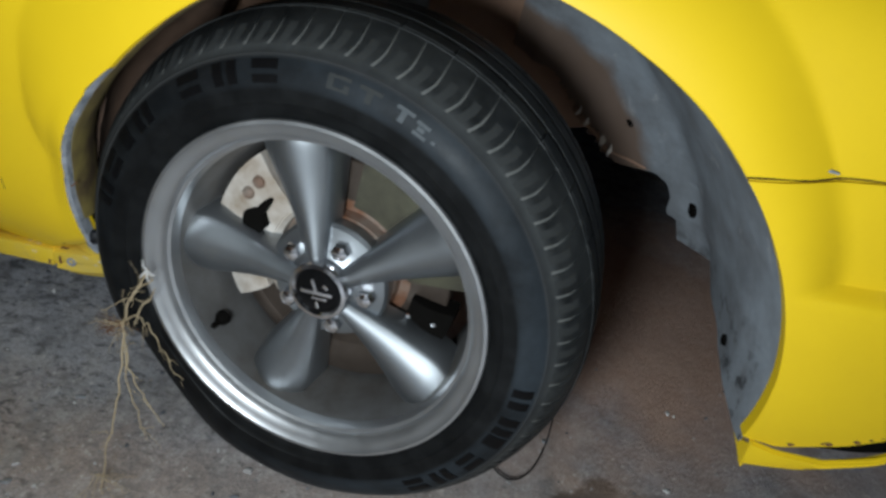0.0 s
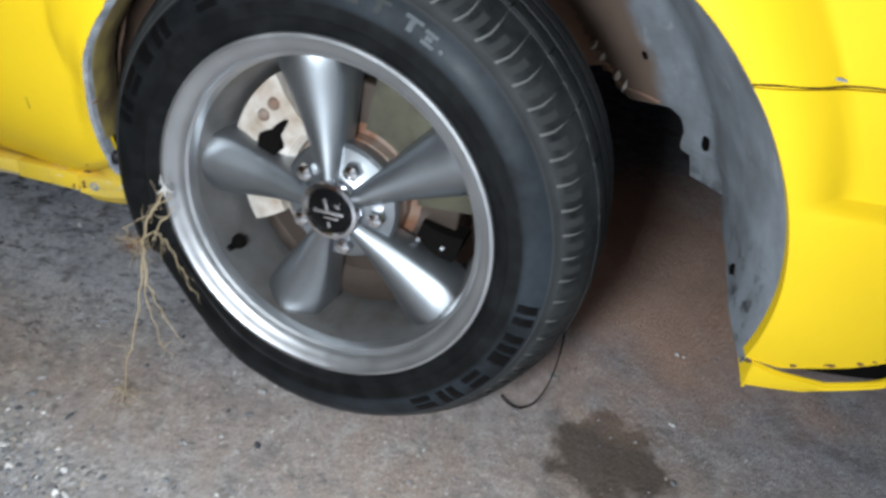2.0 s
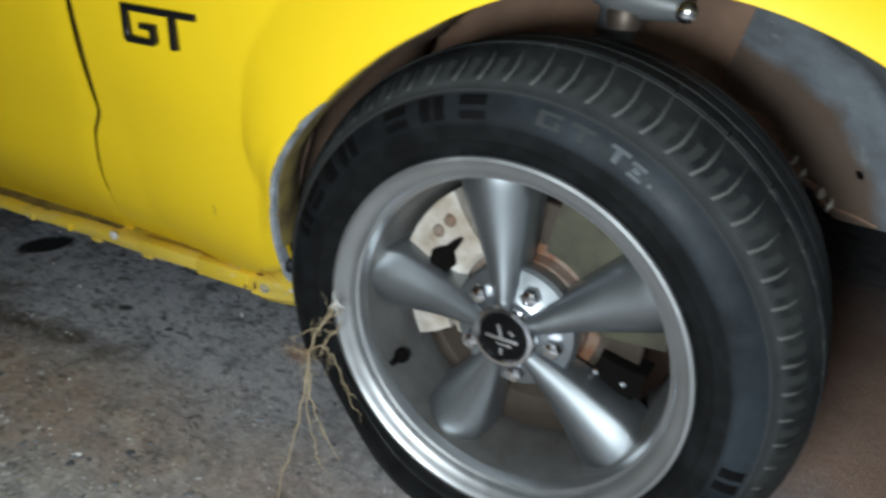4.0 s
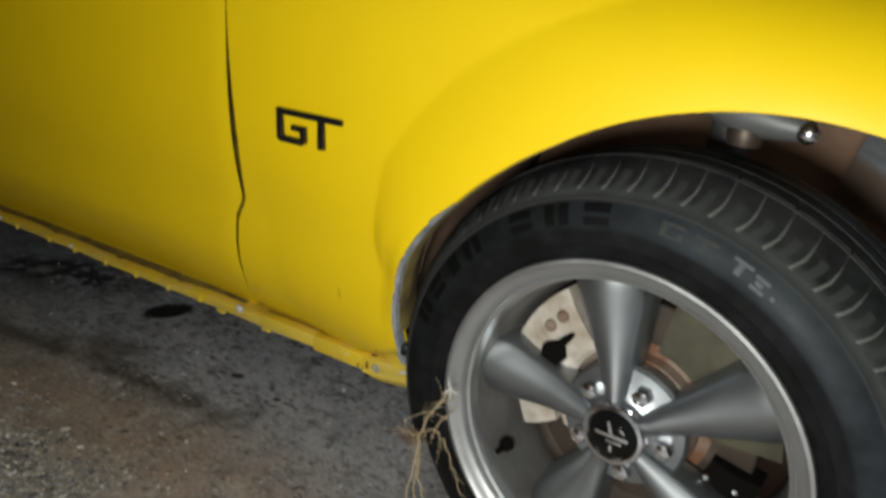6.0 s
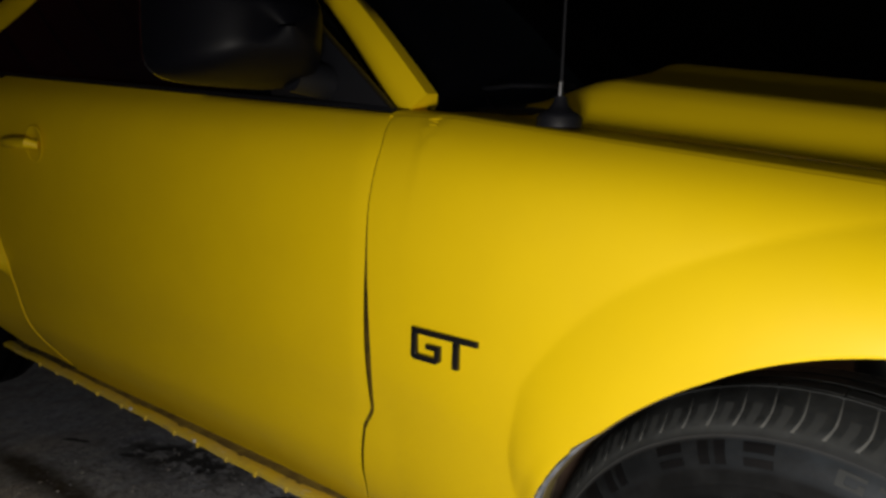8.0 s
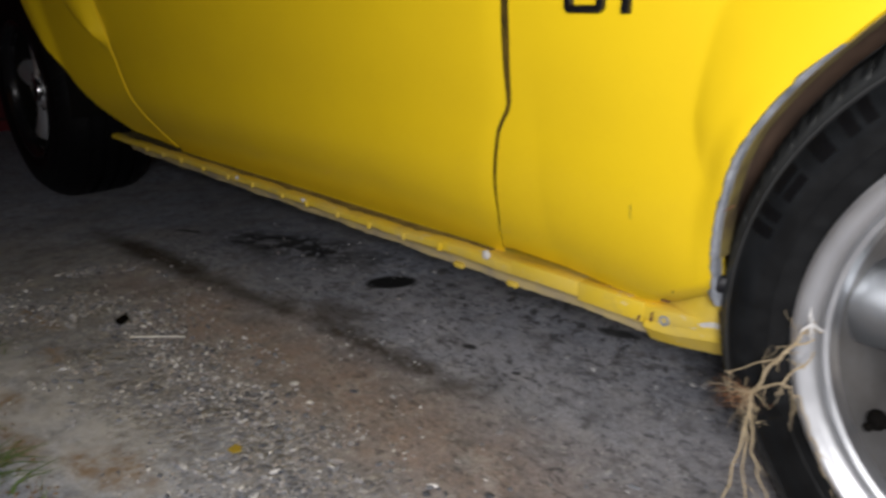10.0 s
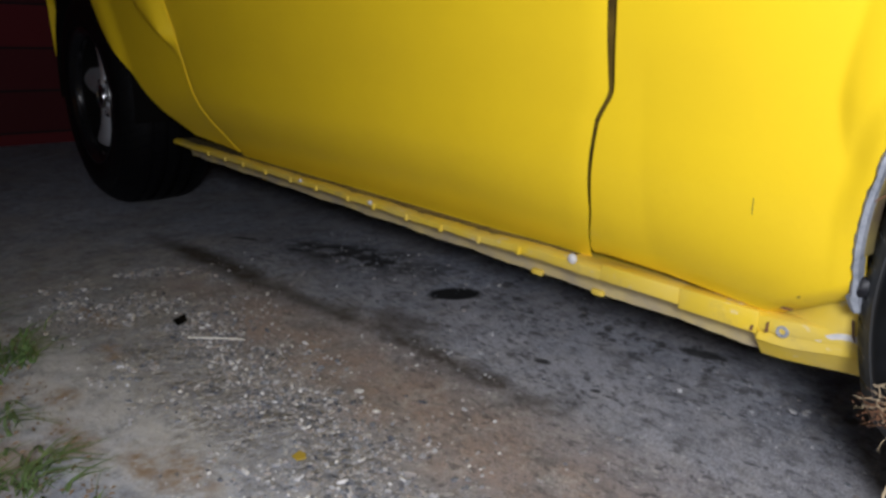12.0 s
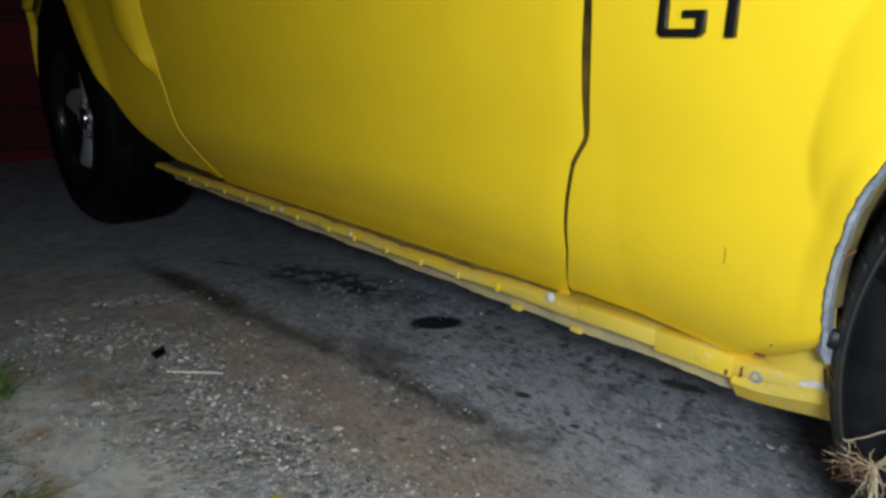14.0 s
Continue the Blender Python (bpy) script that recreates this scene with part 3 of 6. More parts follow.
def rear_gap(z):
    return np.interp(z, REAR_GAP_Z, REAR_GAP_X)


def arch_point(a, grow=0.0):
    """A point of the front wheel opening; a in degrees, 0 ahead, 90 up."""
    r = float(arch_rad(a)) + grow
    x = ARCH_X + r * math.cos(radians(a))
    z = ARCH_Z + r * math.sin(radians(a))
    return x, z


car = tagged(new("car"), "bright yellow coupe with a damaged front wheel arch, parked on concrete", "car")
car.location = (-1.3, MID, 0.0)
HOME = Matrix.Translation((1.3, -MID, 0.0))


def car_part(name, geo, material, label="", parent=None, sharp=35.0):
    return part(name, geo, material, parent or car, label, HOME if parent is None else None, sharp=sharp)


def build_fender():
    seam_a, low_a = 39.6, 184.0
    n, m = 220, 84
    inner = np.array([arch_point(low_a + (seam_a - low_a) * i / (n - 1)) for i in range(n)])
    p0 = (-0.402, 0.243)
    bottom = along_path([p0, (-0.50, 0.243), (-0.670, 0.245)], 24)
    zs = np.linspace(0.245, 0.932, 60)
    gap = np.stack([front_gap(zs) + 0.0016 + 0.0078 * np.exp(-((zs - 0.58) / 0.12) ** 2), zs], -1)
    xs = np.linspace(float(front_gap(0.932)) + 0.0045, 0.78, 54)
    top = np.stack([xs, top_of(xs)], -1)
    front = along_path([(0.78, float(top_of(0.78))), (0.78, 0.6215)], 12)
    outer = np.concatenate([bottom, gap[1:], top[1:], front[1:]])
    s = np.linspace(0, 1, n)
    t = np.linspace(0, 1, len(outer))
    outer = np.stack([np.interp(s, t, outer[:, 0]), np.interp(s, t, outer[:, 1])], -1)
    k = (np.linspace(0, 1, m) ** 1.15)[:, None, None]
    xz = inner[None] * (1 - k) + outer[None] * k
    f, b = panel(xz)
    # the lower edge folds inwards
    for i, d in enumerate((0.018, 0.011, 0.005, 0.002)):
        f[:, i, 1] += d
        b[:, i, 1] += d
    low_cols = int(n * 23 / len(t)) + 1
    for i, d in enumerate((0.012, 0.006, 0.002)):
        f[-1 - i, 4:low_cols, 1] += d
        b[-1 - i, 4:low_cols, 1] += d
    # the seam edge and the rolled lip of the wheel opening
    b[0, :, 1] += 0.014
    f[0, :, 1] += 0.002
    wave = 0.004 * np.sin(np.linspace(0, 9, n)) * np.linspace(1, 0, n) ** 2
    f[0, :, 1] += wave
    fender = car_part("fender", sheet(f, b), "paint", "yellow front fender with grey scraped edge at the wheel opening")
    # inner return of the opening, seen behind the scraped edge
    back = []
    for i in range(40):
        a = 178 - 56 * i / 39
        x, z = arch_point(a)
        y = float(side(x, z))
        back.append([(x + 0.002, y + 0.006, z), (x + 0.003, y + 0.026, z), (x - 0.012, y + 0.070, z)])
    back = np.array(back).transpose(1, 0, 2)
    car_part("arch_return", sheet(back, back + np.array([-0.004, 0.002, 0.0])), "return", "dirty inner edge of the wheel opening")
    # scraped primer along the opening
    rng = random.Random(4)
    rows = []
    w = 0.010
    for i in range(58):
        a = 186 - 41 * i / 57
        x, z = arch_point(a)
        w = min(0.0065, max(0.0032, w + rng.uniform(-0.001, 0.001)))
        if i > 48:
            w = 0.006 * (58 - i) / 10
        if i < 4:
            w = 0.006 + 0.002 * i
        x2, z2 = arch_point(a, w)
        j = rng.uniform(-0.0008, 0.0008)
        rows.append([(x + 0.0015, float(side(x, z)) + 0.008, z), (x + 0.0005, float(side(x, z)) - 0.0015, z), ((x + x2) / 2, float(side((x + x2) / 2, (z + z2) / 2)) - 0.005, (z + z2) / 2), (x2 + j, float(side(x2, z2)) - 0.0012, z2 + j)])
    rows = np.array(rows).transpose(1, 0, 2)
    car_part("scrape", sheet(rows, rows + np.array([0, 0.004, 0])), "filler", "jagged grey scrape of bare filler")
    clip = moved(revolve([(0.0105, 0.0), (0.0100, 0.004), (0.0060, 0.007), (0.0005, 0.008)], 14), Matrix.Translation((-0.306, 0.050, 0.318)))
    part("clip", clip, "plastic", fender, "black plastic clip at the end of the scrape")
    rng = random.Random(6)
    for x, z, dx, dz, w, mat in ((-0.418, 0.368, 0.001, 0.018, 0.0003, "olive"), (-0.300, 0.408, 0.010, 0.008, 0.0007, "soil"), (-0.368, 0.285, 0.003, 0.001, 0.0010, "soil")):
        rows = np.array([[(x + dx * t - dz * k * w * 30, float(side(x + dx * t, z + dz * t)) - 0.0008, z + dz * t + (k * w if dx > dz else 0)) for t in np.linspace(0, 1, 6)] for k in (-1, 1)])
        if dz > dx:
            rows[0, :, 0] = x + dx * np.linspace(0, 1, 6) - w
            rows[1, :, 0] = x + dx * np.linspace(0, 1, 6) + w
        part("scratch", sheet(rows, rows + np.array([0, 0.002, 0])), mat, fender, "small paint scratch")
    return fender


def build_door():
    zs = np.concatenate([np.linspace(0.226, 0.40, 28), np.linspace(0.41, 0.52, 16), np.linspace(0.54, 1.0, 30)])
    n = 70
    grid = np.zeros((len(zs), n, 2))
    for i, z in enumerate(zs):
        u = np.linspace(0, 1, n)
        zt = z if z < 0.85 else 0.85 + (z - 0.85) / 0.15 * 0.085
        xa, xb = float(front_gap(zt)) - 0.0030 - 0.0032 * math.exp(-((z - 0.58) / 0.14) ** 2) - 0.0030 * math.exp(-((z - 0.37) / 0.07) ** 2), float(rear_gap(z)) + 0.0012
        xs = xa + (xb - xa) * u
        grid[i, :, 0] = xs
        grid[i, :, 1] = np.where(z > 0.85, 0.85 + (z - 0.85) / 0.15 * (top_of(xs) - 0.85), z)
    f, b = panel(grid, 0.008)
    # the gap edges fold inwards
    f[:, 0, 1] += 0.0025
    b[:, 0, 1] = f[:, 0, 1] + 0.0012
    f[:, -1, 1] += 0.003
    b[:, -1, 1] += 0.016
    b[0, :, 1] += 0.016
    door = car_part("door", sheet(f, b), "paint", "yellow door with scratched paint, closed")
    # dark strips behind the gaps, coloured as the shade inside them
    zs = np.linspace(0.27, 0.925, 40)
    strip = np.array([[(float(front_gap(z)) + dx, float(side(front_gap(z), z)) + 0.016, z) for z in zs] for dx in (-0.016, 0.016)])
    car_part("gap_void", sheet(strip, strip + np.array([0, 0.004, 0])), "jamb")
    zs = np.linspace(0.27, 0.98, 40)
    strip = np.array([[(float(rear_gap(z)) + dx, float(side(rear_gap(z), z)) + 0.014, z) for z in zs] for dx in (-0.02, 0.02)])
    car_part("gap_void", sheet(strip, strip + np.array([0, 0.004, 0])), "black")
    # pull handle in a round recess
    hx, hz = -1.69, 0.848
    y = float(side(hx, hz))
    dish = revolve([(0.046, 0.002), (0.042, 0.0035), (0.036, 0.001), (0.0, -0.001)], 24)
    part("handle_cup", moved(dish, Matrix.Translation((hx + 0.02, y, hz))), "paint", door)
    bar = tube([(hx - 0.10, y - 0.004, hz - 0.002), (hx - 0.085, y - 0.022, hz), (hx - 0.02, y - 0.030, hz + 0.002), (hx + 0.035, y - 0.022, hz + 0.002), (hx + 0.045, y - 0.004, hz)], [0.011, 0.013, 0.013, 0.013, 0.010], 12)
    part("handle", bar, "paint", door, "yellow pull handle")
    return door


def build_quarter():
    """The back panel, with the opening of the back wheel."""
    n = 40
    ang = np.linspace(128, 52, 40)
    inner = [(-3.200, 0.440), (-3.235, 0.540), (-3.250, 0.620), (-3.205, 0.690), (-3.10, 0.735)] + [(REAR_X + REAR_R * math.cos(radians(a)), REAR_Z + REAR_R * math.sin(radians(a))) for a in ang]
    inner = along_path(inner + [(-2.42, 0.610), (-2.36, 0.540), (-2.28, 0.460), (-2.205, 0.395), (-2.12, 0.324), (-2.04, 0.276)], 120)
    # runs from the tail over the wheel to the door
    tail = along_path([(-3.203, 0.437), (-3.215, 0.44), (-3.275, 0.54), (-3.335, 0.65), (-3.45, 0.78), (-3.72, 0.98)], 30)
    xs = np.linspace(-3.72, -2.02, 36)
    top = np.stack([xs, np.where(xs < -2.6, 1.02 - 0.01 * (xs + 2.6) * 0, top_of(xs))], -1)
    top[:, 1] = np.minimum(top_of(xs), 1.015)
    zs = np.linspace(1.0, 0.238, 36)
    gap = np.stack([rear_gap(zs) - 0.0008, zs], -1)
    low = along_path([(float(rear_gap(0.250)) - 0.002, 0.238), (-2.02, 0.262)], 14)
    outer = np.concatenate([tail, top[1:], gap[1:], low[1:]])
    s, t = np.linspace(0, 1, 160), np.linspace(0, 1, len(outer))
    outer = np.stack([np.interp(s, t, outer[:, 0]), np.interp(s, t, outer[:, 1])], -1)
    ti = np.linspace(0, 1, len(inner))
    inner = np.stack([np.interp(s, ti, inner[:, 0]), np.interp(s, ti, inner[:, 1])], -1)
    k = np.linspace(0, 1, n)[:, None, None]
    f, b = panel(inner[None] * (1 - k) + outer[None] * k)
    b[0, :, 1] += 0.02
    return car_part("quarter_panel", sheet(f, b), "paint", "yellow rear side panel with a scooped intake")


def build_bumper():
    zs = np.concatenate([np.linspace(0.292, 0.46, 16), np.linspace(0.47, 0.51, 9), np.linspace(0.525, 0.5875, 8)])
    n = 70
    f = np.zeros((len(zs), n, 3))
    for i, z in enumerate(zs):
        za = 0.274 + (z - 0.292) / 0.168 * (0.46 - 0.274) if z < 0.46 else z
        xa = arch_x(za)
        rise = np.linspace(0, 1, n)
        xs = xa + (1.0 - xa) * rise[:50] / rise[49]
        low = np.interp(xs, [0.53, 0.56, 0.58, 0.65, 0.71, 0.80, 1.0], [0.276, 0.272, 0.268, 0.288, 0.316, 0.326, 0.326])
        zz = low + (z - 0.292) / 0.168 * (0.46 - low) if z < 0.46 else np.full_like(xs, z)
        zz = zz + 0.0276 * (xs - xa) / 0.3 * (z > 0.52) * ((z - 0.52) / 0.0675)
        f[i, :50] = np.stack([xs, side(xs, np.minimum(zz, 0.62)), zz], -1)
        y0 = f[i, 49, 1]
        k = np.linspace(0, 1, n - 49)[1:]
        f[i, 50:, 0] = 1.0 + 0.06 * np.sin(k * math.pi / 2)
        f[i, 50:, 1] = y0 + (MID - y0) * k
        f[i, 50:, 2] = zz[-1]
    b = f + np.array([0, 0.007, 0])
    b[:, 0, 1] += 0.012
    b[:, 50:, 0] -= 0.01
    bumper = car_part("bumper", sheet(f, b), "paint", "yellow front bumper skin with a cracked upper seam")
    # the torn lower lip, bent away from the skin
    rows = []
    for x in np.linspace(0.547, 0.99, 46):
        y = float(side(x, 0.292)) - 0.003
        z1 = float(np.interp(x, [0.547, 0.565, 0.58, 0.636, 0.694, 0.715, 0.80, 1.0], [0.272, 0.267, 0.263, 0.258, 0.271, 0.281, 0.287, 0.287]))
        z0 = float(np.interp(x, [0.547, 0.614, 0.692, 0.718, 0.80, 1.0], [0.236, 0.241, 0.263, 0.273, 0.279, 0.279]))
        rows.append([(x, y + 0.004, z1), (x, y + 0.001, z1 - 0.001), (x, y, (z0 + z1) / 2), (x, y + 0.003, z0 + 0.002), (x, y + 0.008, z0), (x, y + 0.013, z0 + 0.001)])
    rows = np.array(rows).transpose(1, 0, 2)
    lip = car_part("lip", sheet(rows, rows + np.array([0, 0.003, 0.002])), "paint", "yellow lower lip torn away from the bumper")
    # its end, folded back into the wheel opening
    y0 = float(side(0.547, 0.292)) - 0.003
    end = np.array([[(0.547 - 0.007 * v, y0 + 0.060 * v, 0.236 + 0.024 * v + h * (0.034 * (1 - v) ** 3 + 0.005)) for v in (0, 0.08, 0.2, 0.5, 1.0)] for h in (0.0, 0.5, 1.0)])
    part("lip_end", sheet(end, end + np.array([0.003, 0.001, 0])), "paint", lip)
    # black sheet standing for the shade between skin and lip
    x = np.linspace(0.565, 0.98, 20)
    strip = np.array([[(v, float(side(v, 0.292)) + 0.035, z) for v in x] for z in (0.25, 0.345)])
    car_part("lip_void", sheet(strip, strip + np.array([0, 0.004, 0])), "black", "black sheet for the shade behind the torn lip")
    # chips along the lower edge
    rng = random.Random(9)
    for i in range(7):
        cx = rng.uniform(0.56, 0.70)
        zc = float(np.interp(cx, [0.56, 0.58, 0.65, 0.71], [0.272, 0.268, 0.288, 0.316])) + 0.006
        y = float(side(cx, zc)) - 0.0006
        r = rng.uniform(0.0015, 0.004)
        pts = [(cx + r * rng.uniform(0.7, 1.6) * math.cos(a), zc + r * rng.uniform(0.4, 0.8) * math.sin(a)) for a in np.linspace(0, 6.0, 8)]
        part("chip", prism(pts, y, y + 0.003), "soil", bumper, "small rust chip")
    # cracked seam between fender and bumper: a dark jagged line with chipped edges
    rng = random.Random(12)
    line = []
    for i in range(34):
        x = 0.436 + 0.335 * i / 33
        z = 0.5900 + 0.0276 * (x - 0.43) / 0.3 + 0.0008 * math.sin(i * 0.8)
        h = 0.0006 + 0.0006 * rng.random()
        y = float(side(x, z)) - 0.0008
        line.append([(x, y, z - h), (x, y + 0.0002, z + h)])
    line = np.array(line).transpose(1, 0, 2)
    car_part("seam_crack", sheet(line, line + np.array([0, 0.01, 0])), "jamb", "dark cracked seam with rust")
    for cx in (0.512, 0.60):
        y = float(side(cx, 0.602)) - 0.0012
        pts = [(cx + 0.006 * math.cos(a) * rng.uniform(0.7, 1.3), 0.5965 + 0.092 * (cx - 0.43) + 0.0018 * math.sin(a) * rng.uniform(0.6, 1.4)) for a in np.linspace(0, 5.6, 7)]
        part("chip", prism(pts, y, y + 0.003), "filler", bumper, "pale paint chip")
    # white side reflector in its slot
    rx, rz = 0.623, 0.501
    y = float(side(rx, rz))
    part("side_marker", block(rx - 0.014, y - 0.004, rz - 0.0165, rx + 0.060, y + 0.008, rz + 0.0165, 0.006), "reflector", bumper, "white side reflector")
    return bumper


def build_sill():
    """Bare rocker below the door: a pressed strip with ribs, a turned flange and a dirty underside."""
    xs = np.concatenate([np.linspace(-2.20, -0.70, 90), np.linspace(-0.695, -0.285, 40)])
    rng = random.Random(3)
    wob = [0.0006 * math.sin(x * 31) + rng.uniform(-0.0004, 0.0004) for x in xs]

    def sag(x):
        """The strip hangs lower below the door than ahead of it."""
        return 0.005 * smooth01((-0.42 - x) / 0.10) + 0.007 * smooth01((-0.72 - x) / 0.25)

    prof = [(0.114, 0.2435, 1.0), (0.106, 0.2430, 1.0), (0.1005, 0.2395, 1.0), (0.1005, 0.227, 0.7), (0.1035, 0.221, 0.4), (0.116, 0.217, 0.3)]
    grid = np.array([[(x, y + w, z + (0.012 * smooth01((x + 0.42) / 0.14)) + w - k * sag(x)) for x, w in zip(xs, wob)] for y, z, k in prof])
    sill = car_part("sill", sheet(grid, grid + np.array([0, 0.006, 0.0])), "worn", "bare yellow sill with ribs and chipped paint")
    prof = [(0.113, 0.2165), (0.132, 0.208), (0.148, 0.198), (0.153, 0.188), (0.156, 0.177), (0.160, 0.176), (0.166, 0.186), (0.30, 0.22)]
    grid = np.array([[(x, y + w * 2, z + w * 1.5 + (0.02 * smooth01((x + 0.42) / 0.14))) for x, w in zip(xs, wob)] for y, z in prof])
    # below the door the ledge's colour is darkened to cut its bounced light
    for x0, x1, look_of, lab in ((-2.20, -0.70, "return", "ledge under the door, darkened for shade"), (-0.70, -0.285, "worn", "")):
        ledge = np.array([[(x, y, z - sag(x)) for x in np.linspace(x0, x1, 40)] for y, z in ((0.165, 0.2420), (0.1155, 0.2430))])
        part("ledge", sheet(ledge, ledge - np.array([0, 0, 0.004])), look_of, sill, lab)
    part("underside", sheet(grid, grid + np.array([0, 0.002, 0.005])), "underside", sill, "dirty turned-under flange")
    # pressed ribs
    for x in (-1.95, -1.845, -1.74, -1.62, -1.50, -1.39, -1.268, -1.178, -1.075, -0.979, -0.884, -0.795):
        part("rib", block(x - 0.0042, 0.0968, 0.223 - 0.7 * sag(x), x + 0.0042, 0.103, 0.2395 - sag(x), 0.0018), "worn", sill)
    # overlapping plates ahead of the door
    part("plate", block(-0.640, 0.0993, 0.221, -0.520, 0.122, 0.2430, 0.0016), "worn", sill, "yellow patch plate with chipped edges")
    part("plate", block(-0.519, 0.0987, 0.2165, -0.418, 0.120, 0.2440, 0.0016), "worn", sill, "yellow patch plate with chipped edges")
    # lugs of the flange
    for x in (-0.798, -0.678):
        part("lug", block(x - 0.011, 0.148, 0.174, x + 0.011, 0.158, 0.184, 0.003), "worn", sill)
    # rivets
    for x, y, z, r in ((-0.688, 0.0975, 0.2450, 0.0078), (-1.185, 0.0985, 0.240, 0.0045), (-1.45, 0.0985, 0.240, 0.0045)):
        dome = revolve([(r, 0.0), (r * 0.9, 0.003), (r * 0.5, 0.005), (0.0005, 0.0055)], 14)
        part("rivet", moved(dome, Matrix.Translation((x, y, z - sag(x)))), "stone", sill, "pale clip stud")
    return sill


def build_corner():
    """The folded corner of the fender behind the front wheel, with its screw hole."""
    def plate(x, v):
        z0 = 0.208 + 0.014 * float(smooth01((x + 0.40) / 0.10))
        z1 = float(np.interp(x, [-0.420, -0.402, -0.312, -0.298], [0.240, 0.246, 0.302, 0.306]))
        y1 = float(side(x, z1)) + 0.036
        return x, 0.106 + (y1 - 0.106) * v ** 1.4 - 0.003 * math.sin(math.pi * v), z0 + (z1 - z0) * v

    f = np.array([[plate(x, v) for x in np.linspace(-0.420, -0.298, 16)] for v in np.linspace(0, 1, 8)])
    corner = car_part("corner_plate", sheet(f, f + np.array([0, 0.005, 0])), "worn", "creased yellow corner plate with a screw hole")
    ring = revolve([(0.0075, 0.0), (0.0065, 0.002), (0.0040, 0.002), (0.0035, -0.002), (0.0005, -0.002)], 16)
    part("screw", moved(ring, Matrix.Translation((-0.390, 0.1010, 0.228))), "filler", corner, "rusty screw in a pale washer")
    # lower sheet, folded under towards the tyre, with bare metal
    low = np.array([[(x, 0.110 + 0.030 * k, 0.212 + 0.012 * smooth01((x + 0.42) / 0.12) - 0.034 * k) for x in np.linspace(-0.425, -0.285, 10)] for k in (0.0, 0.4, 0.8, 1.0)])
    part("fold", sheet(low, low + np.array([0, 0.004, 0.002])), "worn", corner, "yellow folded-under sheet")
    bare = np.array([[plate(x, 0.24 + 0.10 * k + 0.05 * math.sin(x * 90)) for x in np.linspace(-0.356, -0.299, 12)] for k in (0.0, 0.5, 1.0)])
    bare[:, 0] = bare[1, 0]
    part("patch", sheet(bare - np.array([0, 0.0012, 0]), bare + np.array([0, 0.002, 0])), "stone", corner, "bare whitish patch")
    for x, y, z, w, h in ((-0.407, 0.0985, 0.228, 0.0016, 0.007), (-0.424, 0.098, 0.222, 0.0022, 0.004), (-0.384, 0.0, 0.262, 0.007, 0.0010)):
        y = y or float(side(x, z)) - 0.001
        part("chip", prism([(x - w, z - h), (x + w * 0.7, z - h * 0.8), (x + w, z + h), (x - w * 0.6, z + h * 0.9)], y, y + 0.004), "soil", corner, "rust chip")
    return corner


def build_badge():
    """Black raised badge with the letters G and T on the fender."""
    x0, z0, w, h = -0.505, 0.641, 0.112, 0.046
    t = 0.0085
    y = float(side(-0.45, 0.62))
    g = [(0, h), (0, 0.005), (0.005, 0), (0.045, 0), (0.050, 0.005), (0.050, 0.026), (0.026, 0.026), (0.026, 0.026 - t * 0.9), (0.050 - t, 0.026 - t * 0.9), (0.050 - t, t), (t, t), (t, h - t), (w, h - t), (w, h), (0.004, h)]
    letter_g = [(x0 + a, z0 - h + b) for a, b in g]
    leg = [(x0 + a, z0 - h + b) for a, b in ((0.072, h - t), (0.072, 0.0), (0.072 + t * 1.15, 0.0), (0.072 + t * 1.15, h - t))]
    ys = (y - 0.0065, y + 0.003)
    badge = car_part("badge", join(prism(letter_g, *ys, 0.001), prism(leg, *ys, 0.001)), "gloss_black", "black raised GT badge")
    return badge


